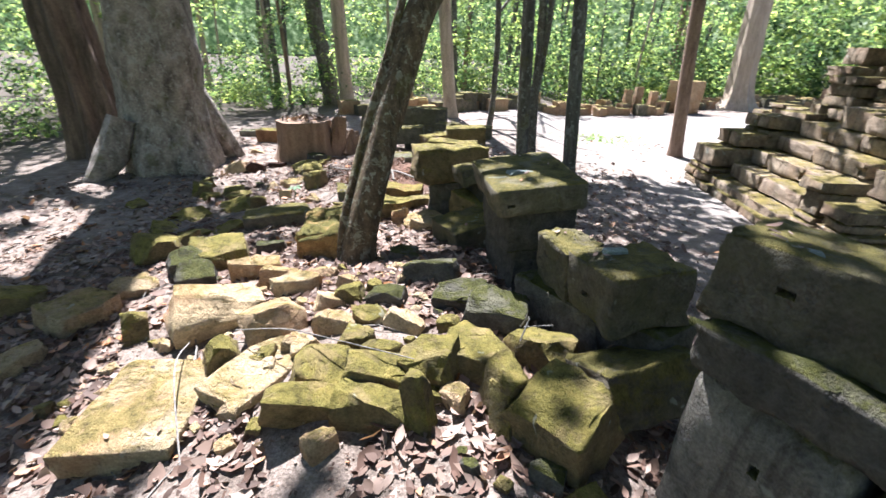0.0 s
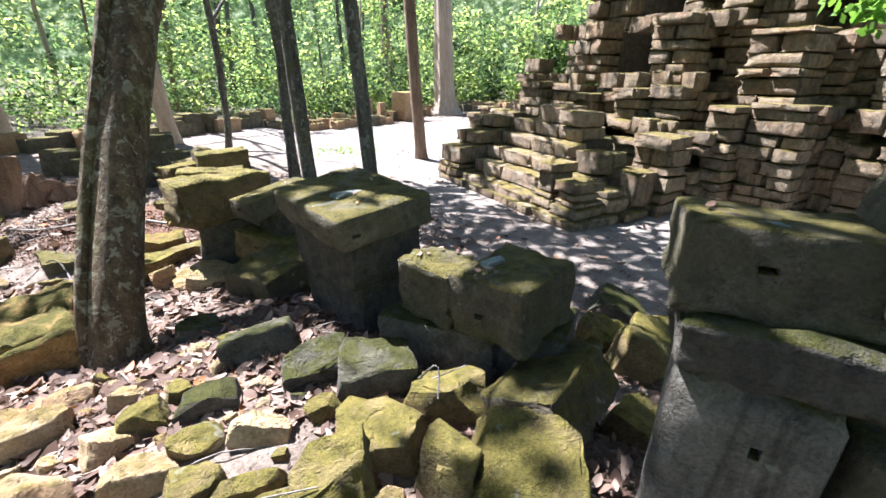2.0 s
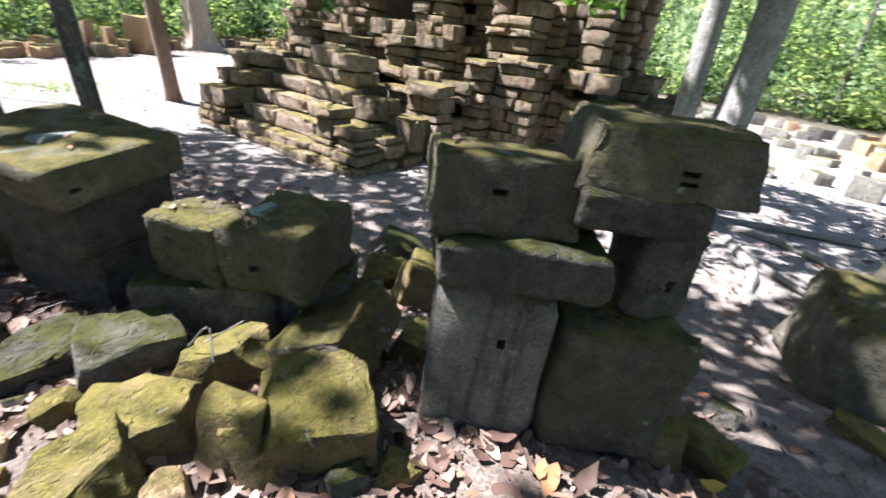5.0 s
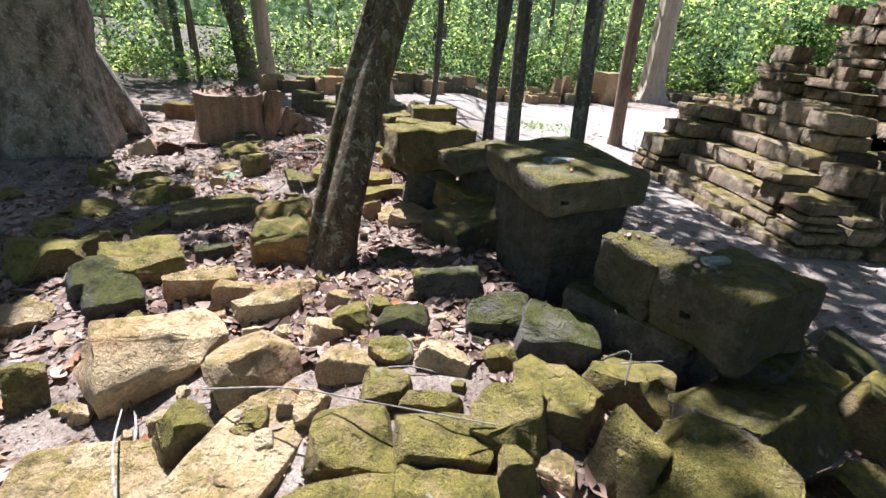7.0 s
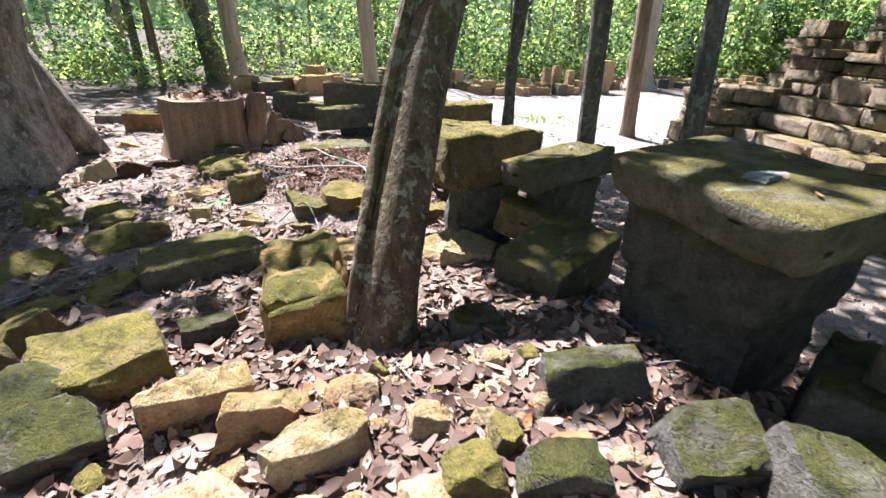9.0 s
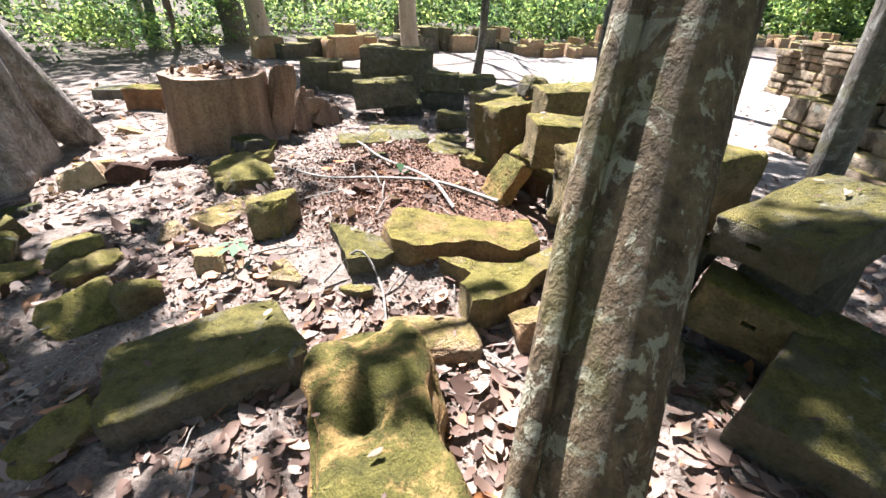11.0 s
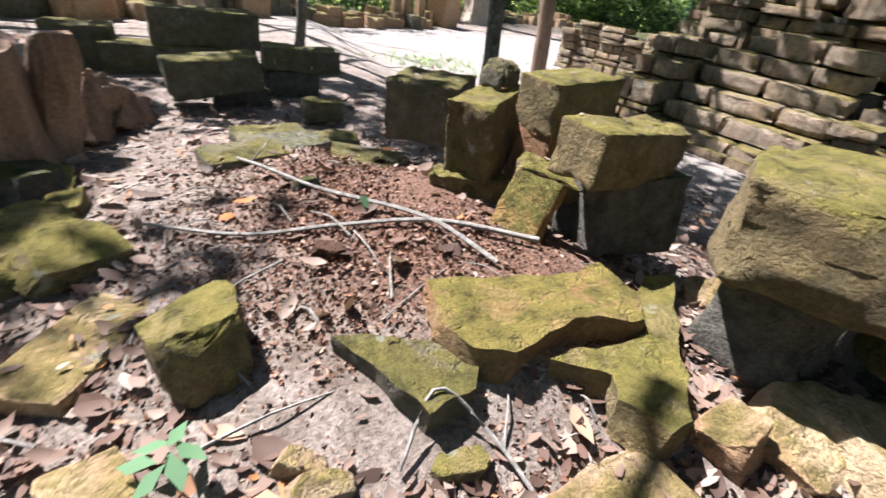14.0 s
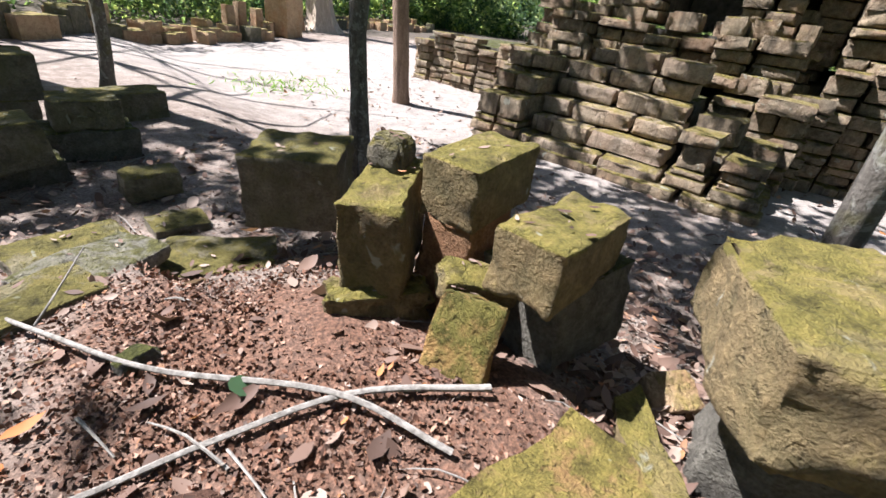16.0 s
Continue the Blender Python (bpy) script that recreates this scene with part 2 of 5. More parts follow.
def ground_z(px, py):
    """The height of the ground: a low bank under the fallen wall, level clearing elsewhere."""
    px, py = np.asarray(px, float), np.asarray(py, float)
    best, side = np.full(px.shape, 9e9), np.zeros(px.shape)
    for a, b in zip(RIDGE, RIDGE[1:]):
        d, s = seg_dist(px, py, a, b)
        side = np.where(d < best, s, side)
        best = np.minimum(best, d)
    dip = 0.21 * np.exp(-((px + 0.1) / 0.75) ** 2 - ((py - 3.6) / 0.65) ** 2)
    dip = dip + 0.17 * np.exp(-((px + 0.3) / 0.9) ** 2 - ((py - 4.45) / 0.5) ** 2)
    dip = dip - 0.10 * np.exp(-((px - 0.3) / 0.85) ** 2 - ((py - 1.8) / 0.75) ** 2)
    # the clearing lies a step lower than the wood floor
    s = np.clip((px + 0.49 * py - 3.3) / 1.7, 0, 1) * np.clip((px - 0.4) / 1.6, 0, 1)
    return 0.33 * np.exp(-(best / np.where(side > 0, 1.5, 0.75)) ** 2) - dip - 0.29 * s * s * (3 - 2 * s)


def gz(x, y):
    return float(ground_z(x, y))


def mesh_of(name, bm, material, smooth=True):
    me = bpy.data.meshes.new(name)
    bm.to_mesh(me)
    bm.free()
    if material:
        me.materials.append(material)
    if smooth:
        me.shade_smooth()
        me.set_sharp_from_angle(angle=radians(46))
    return me


def part(name, bm, material, parent=None, label="", smooth=True):
    """Links a bmesh as one mesh object, under parent where there is one."""
    ob = new(name, mesh_of(name, bm, material, smooth))
    if parent:
        ob.parent = parent
    return tagged(ob, label)


def block_bm(lx, ly, lz, cuts=6, rough=0.03, edge=0.03, seed=0, taper=0.0, chip=0.6, skew=0.035):
    """A hewn block, its corners out of true, its edges worn and chipped, its base on z = 0."""
    bm = bmesh.new()
    bmesh.ops.create_cube(bm, size=2)
    bmesh.ops.subdivide_edges(bm, edges=bm.edges, cuts=cuts, use_grid_fill=True)
    half = Vector((lx / 2, ly / 2, lz / 2))
    off = Vector((seed * 3.71, seed * 1.93, seed * 5.37))
    rnd = random.Random(int(seed * 1000))
    small = min(half)
    r = min(edge, small * 0.8)
    corner = {}
    for i in (-1, 1):
        for j in (-1, 1):
            for k in (-1, 1):
                corner[i, j, k] = Vector([1 - rnd.uniform(0, 2 * skew) - (taper * 0.5 if k > 0 and q < 2 else 0) for q in range(3)])
    for v in bm.verts:
        u = [math.sin(c * math.pi / 2) for c in v.co]
        pull = Vector((0, 0, 0))
        for (i, j, k), m in corner.items():
            pull += m * ((1 + i * u[0]) * (1 + j * u[1]) * (1 + k * u[2]) / 8)
        p = Vector([u[q] * half[q] for q in range(3)])
        core = Vector([max(-half[q] + r, min(half[q] - r, p[q])) for q in range(3)])
        d = p - core
        if d.length > 1e-6:
            p = core + d.normalized() * r
        n = d.normalized() if d.length > 1e-6 else p.normalized()
        p = Vector([p[q] * pull[q] for q in range(3)])
        f = noise.noise(p * (1.3 / max(half)) + off) * rough * 0.8 + noise.fractal(p * (4.5 / max(half)) + off, 0.8, 2.0, 3) * rough * 0.6
        near = sorted(abs(u[q]) for q in range(3))[1]
        if near > 0.75:
            c = noise.noise(p * (2.4 / max(half)) + off * 1.7)
            if c > 0.05:
                f -= (c - 0.05) * chip * small * (near - 0.75) * 4 * 0.5
        p += n * f
        v.co = Vector((p.x, p.y, p.z + half.z))
    return bm


def socket(bm, at, size=0.045, deep=0.06):
    """Cuts a small square socket into the face nearest to at."""
    f = min(bm.faces, key=lambda q: (q.calc_center_median() - Vector(at)).length)
    bmesh.ops.inset_individual(bm, faces=[f], thickness=0.004, use_even_offset=True)
    mid, n = f.calc_center_median(), f.normal.copy()
    for v in f.verts:
        v.co = mid + (v.co - mid).normalized() * size * 0.6
    out = bmesh.ops.extrude_discrete_faces(bm, faces=[f])["faces"]
    for v in {v for q in out for v in q.verts}:
        v.co -= n * deep


TOPS = []


def block(name, x, y, z0, lx, ly, lz, yaw, material, label, tilt=(0, 0), rough=0.017, edge=0.014, seed=None, category="stone block", taper=0.0, cuts=9, group="fallen temple blocks", holes=(), skew=0.035, dents=()):
    seed = seed if seed is not None else random.random() * 50
    bm = block_bm(lx, ly, lz, cuts, rough, edge, seed, taper, 0.75, skew)
    for a, b, c in holes:
        socket(bm, (a * lx / 2, b * ly / 2, c * lz))
    for a, b, c, wide, deep in dents:
        at = Vector((a * lx / 2, b * ly / 2, c * lz))
        for v in bm.verts:
            v.co.z -= deep * math.exp(-((v.co - at).length / wide) ** 2 * 2.2)
    ob = part(name, bm, material)
    ob.matrix_world = pose(x, y, z0, tilt[0], tilt[1], yaw)
    TOPS.append((pose(x, y, z0, tilt[0], tilt[1], yaw), lx, ly, lz))
    return tagged(ob, label, category, group)


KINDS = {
    "y": (YELLOW, "yellow-mossed stone lying among dry leaves, sunlight put into its pale colour"),
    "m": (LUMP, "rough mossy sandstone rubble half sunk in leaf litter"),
    "d": (DARK, "stone wedged at the foot of the wall, shade put into its dark colour"),
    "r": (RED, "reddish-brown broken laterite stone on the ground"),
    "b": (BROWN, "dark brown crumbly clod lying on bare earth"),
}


def boulder_bm(w, d, h, seed):
    """A broken stone: a box with its corners and edges knocked off along flat breaks, its base on z = 0."""
    rnd = random.Random(int(seed * 1000))
    bm = bmesh.new()
    bmesh.ops.create_cube(bm, size=1)
    for v in bm.verts:
        v.co = Vector((v.co.x * w * (1 - 0.16 * rnd.random()), v.co.y * d * (1 - 0.16 * rnd.random()), v.co.z * h * (1 - 0.22 * rnd.random())))
    for _ in range(rnd.randint(5, 8)):
        n = Vector((rnd.uniform(-1, 1), rnd.uniform(-1, 1), rnd.uniform(-0.15, 1.0)))
        reach = abs(n.x) * w / 2 + abs(n.y) * d / 2 + abs(n.z) * h / 2
        cut = bmesh.ops.bisect_plane(bm, geom=bm.verts[:] + bm.edges[:] + bm.faces[:], plane_co=n * (reach * rnd.uniform(0.56, 0.84) / n.length_squared), plane_no=n, clear_outer=True)
        rim = [q for q in cut["geom_cut"] if isinstance(q, bmesh.types.BMEdge)]
        if len(rim) > 2:
            bmesh.ops.edgeloop_fill(bm, edges=rim)
    small = min(w, d, h)
    bmesh.ops.remove_doubles(bm, verts=bm.verts, dist=small * 0.05)
    bmesh.ops.bevel(bm, geom=bm.edges[:], offset=small * 0.07, segments=2, profile=0.6, affect="EDGES", clamp_overlap=True)
    bmesh.ops.triangulate(bm, faces=bm.faces)
    big = max(w, d)
    for k in range(2):
        bmesh.ops.subdivide_edges(bm, edges=[e for e in bm.edges if e.calc_length() > big * 0.2], cuts=1)
    bmesh.ops.triangulate(bm, faces=bm.faces)
    off = Vector((seed * 2.3, seed * 1.1, seed * 3.7))
    for v in bm.verts:
        q = v.co / big
        n = v.co.normalized()
        v.co += n * big * (0.05 * noise.noise(q * 3 + off) + 0.04 * noise.fractal(q * 8 + off, 0.8, 2.0, 3))
        v.co.z += h / 2
    bmesh.ops.recalc_face_normals(bm, faces=bm.faces)
    return bm


def rock(x, y, w, d, h, yaw, kind):
    """One loose stone of the rubble, sunk a little into the ground."""
    material, label = KINDS[kind]
    s = random.random() * 80
    h = h * 1.4 + 0.055 if y < 3.4 else h * 0.75 + 0.045
    ob = part("rubble_stone", boulder_bm(w * 1.14, d * 1.14, h * 1.12, s), material)
    ob.matrix_world = pose(x, y, gz(x, y) - 0.045, random.uniform(-20, 20), random.uniform(-20, 20), yaw)
    return tagged(ob, label, "stone", "rubble stones")


def tube_bm(points, radii, sides=14, wob=0.0, seed=0, lobes=0, lobe=0.0, cap=True):
    """A round limb through the points, with rippled sides."""
    bm = bmesh.new()
    pts = [Vector(p) for p in points]
    rings = []
    for i, (p, r) in enumerate(zip(pts, radii)):
        t = (pts[min(i + 1, len(pts) - 1)] - pts[max(i - 1, 0)]).normalized()
        a = t.orthogonal().normalized() if abs(t.z) < 0.5 else (Vector((1, 0, 0)) - t * t.x).normalized()
        b = t.cross(a)
        ring = []
        for k in range(sides):
            ang = 2 * math.pi * k / sides
            rr = r * (1 + wob * noise.noise(Vector((math.cos(ang) * 1.5, math.sin(ang) * 1.5, p.z * 1.2 + seed * 7.1 + i * 0.05))))
            if lobes:
                rr *= 1 + lobe * math.cos(lobes * ang + seed)
            ring.append(bm.verts.new(p + (a * math.cos(ang) + b * math.sin(ang)) * rr))
        rings.append(ring)
    for r0, r1 in zip(rings, rings[1:]):
        for k in range(sides):
            bm.faces.new((r0[k], r0[(k + 1) % sides], r1[(k + 1) % sides], r1[k]))
    if cap:
        bm.faces.new(rings[0][::-1])
        bm.faces.new(rings[-1])
    return bm


def smooth_line(ctrl, n):
    """n points on a Catmull-Rom curve through ctrl."""
    c = [Vector(p) for p in ctrl]
    c = [c[0] * 2 - c[1], *c, c[-1] * 2 - c[-2]]
    out = []
    for j in range(n):
        u = j / (n - 1) * (len(c) - 3)
        i = min(int(u), len(c) - 4)
        t = u - i
        p0, p1, p2, p3 = c[i:i + 4]
        out.append(0.5 * ((2 * p1) + (p2 - p0) * t + (2 * p0 - 5 * p1 + 4 * p2 - p3) * t * t + (3 * p1 - p0 - 3 * p2 + p3) * t ** 3))
    return out


def join(bms):
    out = bmesh.new()
    for b in bms:
        me = bpy.data.meshes.new("tmp")
        b.to_mesh(me)
        b.free()
        out.from_mesh(me)
        bpy.data.meshes.remove(me)
    return out


def leaf_mesh(name, centres, normals, sizes, material, rng, slim=0.5, curl=0.2, full=False):
    """Many separate leaves in one mesh: each a bent blade of four triangles."""
    n = len(centres)
    nrm = normals / np.linalg.norm(normals, axis=1, keepdims=True)
    ref = rng.normal(size=(n, 3))
    a = np.cross(nrm, ref)
    a /= np.linalg.norm(a, axis=1, keepdims=True)
    b = np.cross(nrm, a)
    s = sizes[:, None]
    w = s * slim * rng.uniform(0.75, 1.2, (n, 1))
    cu = s * curl * rng.uniform(-0.4, 1.0, (n, 1))
    if full:
        side = np.array([(-0.5, 0.0, 0.6), (-0.25, -0.42, 0.5), (0.08, -0.5, 0.4), (0.34, -0.26, 0.6), (0.52, 0.0, 0.9), (0.34, 0.26, 0.6), (0.08, 0.5, 0.4), (-0.25, 0.42, 0.5), (0.02, 0.0, 0.0)])
        tri = np.array([[k, (k + 1) % 8, 8] for k in range(8)])
    else:
        side = np.array([(-0.5, 0.0, 0.5), (-0.08, -0.5, 0.35), (0.5, 0.0, 0.6), (0.05, 0.5, 0.35), (0, 0, 0)])
        tri = np.array([[0, 1, 4], [1, 2, 4], [2, 3, 4], [3, 0, 4]])
    m = len(side)
    jit = side[None] * rng.uniform(0.8, 1.15, (n, m, 1))
    v = (centres[:, None] + a[:, None] * (s * jit[:, :, 0])[..., None] + b[:, None] * (w * jit[:, :, 1])[..., None] + nrm[:, None] * (cu * jit[:, :, 2])[..., None]).reshape(-1, 3)
    f = ((np.arange(n) * m)[:, None, None] + tri[None]).reshape(-1, 3)
    me = bpy.data.meshes.new(name)
    me.vertices.add(len(v))
    me.vertices.foreach_set("co", v.ravel())
    me.loops.add(f.size)
    me.loops.foreach_set("vertex_index", f.ravel())
    me.polygons.add(len(f))
    me.polygons.foreach_set("loop_start", np.arange(0, f.size, 3))
    me.update(calc_edges=True)
    me.materials.append(material)
    return me


def clumps(rng, centres, radii, per, size):
    """Leaf centres, normals and sizes in ragged clumps."""
    n = len(centres)
    d = rng.normal(size=(n, per, 3))
    d /= np.linalg.norm(d, axis=2, keepdims=True)
    rad = rng.uniform(0.25, 1.0, (n, per, 1)) ** 0.6 * radii[:, None, None]
    pts = centres[:, None, :] + d * rad * np.array([1, 1, 0.75])
    nor = d * 0.5 + rng.normal(size=(n, per, 3)) * 0.5 + np.array([0, 0, 0.7])
    return pts.reshape(-1, 3), nor.reshape(-1, 3), rng.uniform(size[0], size[1], n * per)


# ---- ground ----
def spread(lo, hi, step, far):
    mid = list(np.arange(lo, hi, step))
    out, d = [], step
    x = hi
    while x < far:
        out.append(x)
        d *= 1.22
        x += d
    low, d, x = [], step, lo
    while x > -far:
        d *= 1.22
        x -= d
        low.append(x)
    return np.array(low[::-1] + mid + out)


def build_ground():
    xs, ys = spread(-6.0, 6.5, 0.07, 900), spread(-1.5, 11.0, 0.07, 900)
    gx, gy = np.meshgrid(xs, ys)
    h = ground_z(gx, gy)
    near = np.exp(-((gx / 14) ** 2 + ((gy - 5) / 14) ** 2))
    bump = np.array([noise.fractal(Vector((x * 1.3, y * 1.3, 0.3)), 1.0, 2.0, 4) for x, y in zip(gx.ravel(), gy.ravel())]).reshape(gx.shape)
    h = h + bump * 0.028 * near
    nx, ny = len(xs), len(ys)
    v = np.stack([gx, gy, h], -1).reshape(-1, 3)
    i = (np.arange(ny - 1)[:, None] * nx + np.arange(nx - 1)[None]).ravel()
    f = np.stack([i, i + 1, i + nx + 1, i + nx], 1)
    me = bpy.data.meshes.new("ground")
    me.from_pydata(v.tolist(), [], f.tolist())
    me.materials.append(SOIL)
    me.shade_smooth()
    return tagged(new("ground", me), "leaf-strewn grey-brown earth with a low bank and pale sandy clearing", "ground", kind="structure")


build_ground()

# far green distance, well beyond the trees; it glows, bright gaps painted in
bm = bmesh.new()
bmesh.ops.create_cone(bm, segments=64, radius1=95, radius2=95, depth=30, cap_ends=False)
far_mat = Nodes("far_woods_glow")
far_lit_green = far_mat.ramp(far_mat.noise(0.8, 8, 0.75), [(0.36, (0.03, 0.055, 0.025)), (0.50, (0.10, 0.16, 0.06)), (0.60, (0.36, 0.44, 0.22)), (0.70, (0.85, 0.90, 0.74))])
far_mat.done(far_lit_green)
far_mat.link(far_lit_green, far_mat.b.inputs["Emission Color"])
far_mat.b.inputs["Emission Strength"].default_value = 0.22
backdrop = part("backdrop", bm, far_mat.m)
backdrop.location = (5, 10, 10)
tagged(backdrop, "glowing green wall of distant woodland with bright gaps painted in", "backdrop", kind="structure")


# ---- trees ----
def tree(name, base, ctrl, r0, r1, material, label, flare=0.25, sides=16, wob=0.12, lobes=0, lobe=0.0, group="", extra=None, n=26):
    """A standing tree: a trunk through the control points over base; limbs spread at its top."""
    base = Vector(base)
    root = tagged(new(name), label, "tree", group)
    base.z += min(0.0, gz(base.x, base.y))
    root.location = base
    lean = 0.085 if name in ("slender_tree", "pale_tree", "thin_tree") else 0.0      # these stand inclined to the west
    pts = smooth_line([Vector((c[0] - lean * c[2], c[1] + 0.2 * lean * c[2], c[2])) for c in ctrl], n)
    h = pts[-1].z
    rad = []
    for p in pts:
        u = max(0.0, p.z) / h
        rad.append((r0 + (r1 - r0) * u) * (1 + flare * math.exp(-max(0, p.z) * 5 / max(0.4, r0 * 4))))
    bms = [tube_bm(pts, rad, sides, wob, random.random() * 9, lobes, lobe)]
    top = pts[-1]
    for k in range(5):
        a = k * 1.26 + random.random()
        s = pts[int(n * (0.72 + 0.05 * k))]
        ln = h * 0.28
        e = s + Vector((math.cos(a) * ln, math.sin(a) * ln, ln * 0.7))
        bms.append(tube_bm([s, s.lerp(e, 0.4) + Vector((0, 0, 0.1 * ln)), e], [r1 * 0.8, r1 * 0.5, r1 * 0.15], 8, 0.1))
    if extra:
        bms.extend(extra)
    part("trunk", join(bms), material, root)
    return root


def root_limb(points, radii, seed=0):
    return tube_bm(smooth_line(points, 12), list(np.interp(np.linspace(0, 1, 12), np.linspace(0, 1, len(radii)), radii)), 10, 0.2, seed)


big_tree = tree("large_tree", (-4.35, 5.95, 0), [(0, 0, -0.2), (0.0, 0.02, 0.6), (0.03, 0.05, 2.0), (0.0, 0.1, 5), (-0.1, 0.2, 10)], 0.60, 0.38, BARK_BIG,
                "huge grey smooth-barked tree with flaring buttress roots", 0.18, 48, 0.24, 5, 0.09,
                extra=[root_limb([(0.1, 0.3, 1.5), (0.24, 0.52, 0.85), (0.36, 0.76, 0.35), (0.46, 1.02, -0.12)], [0.2, 0.22, 0.19, 0.12], 1),
                       root_limb([(-0.2, -0.55, 0.8), (-0.3, -0.8, 0.3), (-0.4, -1.2, -0.1)], [0.2, 0.22, 0.08], 3)])
twin_tree = tree("fluted_tree", (-6.1, 6.3, 0), [(0, 0, -0.2), (-0.05, 0, 1), (-0.35, 0.1, 3), (-0.9, 0.2, 8)], 0.40, 0.24, BARK_FLUTED,
                 "tall brown tree with a deeply fluted trunk", 0.25, 48, 0.1, 7, 0.17)
slanted_tree = tree("leaning_tree", (-0.09, 3.40, 0.05), [(0, 0, -0.15), (0.02, 0.06, 0.3), (0.11, 0.40, 1.05), (0.28, 0.80, 1.95), (0.5, 1.3, 3.2), (0.6, 1.6, 8)], 0.145, 0.09, BARK_A,
                    "leaning lichen-spotted tree with a vine up its trunk", 0.35, 24, 0.1,
                    extra=[tube_bm(smooth_line([(-0.17, -0.02, -0.1), (-0.13, 0.03, 0.4), (-0.04, 0.33, 1.05), (0.13, 0.72, 1.95), (0.36, 1.2, 3.2)], 24), [0.036] * 24, 10, 0.25, 3)])
pole_tree = tree("slender_tree", (1.27, 4.72, 0), [(0, 0, -0.1), (0.01, 0.0, 1.2), (0.05, 0.02, 2.4), (0.2, 0.1, 7)], 0.065, 0.05, BARK_DARK, "slender dark lichen-spotted tree behind the fallen blocks", 0.2, 12)
dark_tree = tree("slender_tree", (1.74, 4.2, 0), [(0, 0, -0.1), (0.0, 0.0, 1.0), (0.02, 0.04, 2.3), (0.1, 0.2, 7)], 0.06, 0.045, BARK_DARK, "slender dark tree rising behind a mossy block", 0.2, 12)
tree("slender_tree", (1.22, 8.0, 0), [(0, 0, -0.1), (0.02, 0.05, 1.2), (0.12, 0.1, 2.6), (0.2, 0.2, 8)], 0.075, 0.05, BARK_DARK, "slim dark tree with a pale streak at the clearing's edge", 0.2, 12,
     extra=[tube_bm(smooth_line([(-0.10, 0.05, -0.05), (-0.09, 0.05, 1.0), (0.02, 0.1, 2.4), (0.1, 0.2, 6)], 20), [0.045] * 20, 10, 0.1, 5)])
tree("slender_tree", (4.40, 11.5, 0), [(0, 0, -0.1), (0.0, 0, 1.0), (0.04, 0.05, 3), (0.2, 0.1, 9)], 0.15, 0.1, BARK_RED, "red-brown slender tree standing on the sandy clearing", 0.25, 14)
tree("pale_tree", (9.6, 23.7, 0), [(0, 0, -0.2), (0.05, 0, 1.5), (0.2, 0, 5), (0.4, 0, 12)], 0.48, 0.3, BARK_PALE, "tall pale tree with spreading roots at the clearing's far side", 0.9, 24, 0.1, 6, 0.12)
tree("thin_tree", (-0.1, 11.7, 0), [(0, 0, -0.1), (0.12, 0, 0.5), (0.2, 0, 1.3), (0.3, 0, 3), (0.3, 0.1, 8)], 0.075, 0.05, BARK_DARK, "thin crooked grey tree beside fallen blocks", 0.3, 10)
tree("pale_tree", (-1.49, 13.5, 0), [(0, 0, -0.1), (0.0, 0, 1.3), (-0.02, 0, 3), (0, 0.1, 10)], 0.19, 0.13, BARK_PALE, "pale straight tree at the edge of the woods", 0.35, 14)
tree("pale_tree", (-5.0, 14.0, 0), [(0, 0, -0.1), (0, 0, 1.3), (0.05, 0, 3), (0.1, 0.1, 10)], 0.22, 0.15, BARK_PALE, "pale straight tree at the edge of the woods", 0.35, 14)
tree("dark_trunk_tree", (-5.9, 14.8, 0), [(0, 0, -0.1), (-0.2, 0, 1.3), (-0.5, 0, 3), (-0.9, 0.1, 10)], 0.28, 0.2, BARK_DARK, "dark tree leaning at the edge of the woods", 0.35, 14)
tree("spotted_tree", (7.87, 2.4, 0), [(0, 0, -0.1), (0.0, 0, 1.3), (0.0, 0.05, 3), (0.1, 0.1, 9)], 0.15, 0.12, BARK_SPOT, "grey spotted tree beside the ruined temple", 0.25, 14)
tree("spotted_tree", (8.1, 1.88, 0), [(0, 0, -0.1), (0.03, 0.0, 1.3), (0.12, 0, 3), (0.4, 0.1, 9)], 0.23, 0.18, BARK_SPOT, "thick grey spotted tree beside the ruined temple", 0.25, 18)
tree("spotted_tree", (11.0, -1.97, 0), [(0, 0, -0.1), (0.02, 0, 1.3), (0.1, 0, 3), (0.3, 0.1, 9)], 0.18, 0.13, BARK_SPOT, "grey spotted tree on the shaded clearing", 0.25, 14)

crown_rng = np.random.default_rng(2)
for ob in [o for o in scene.objects if o.get("category") == "tree" and o not in (big_tree, twin_tree, slanted_tree, pole_tree, dark_tree)]:
    c = crown_rng.normal(size=(16, 3)) * np.array([0.8, 0.8, 0.5]) + np.array([0.3, 0.1, 8.6])
    q, nn, ss = clumps(crown_rng, c, np.full(16, 0.4), 16, (0.12, 0.22))
    leaf = new("crown", leaf_mesh("crown", q, nn, ss, CANOPY, crown_rng, 0.55))
    leaf.parent = ob

EDGE = [(-15, -8), (-10, 1), (-8.2, 7), (-7.4, 11), (-4.6, 15.0), (1.5, 20.5), (6, 22.5), (10, 27), (19, 34), (30, 28), (34, 12), (31, -10), (20, -30), (0, -18), (-15, -8)]


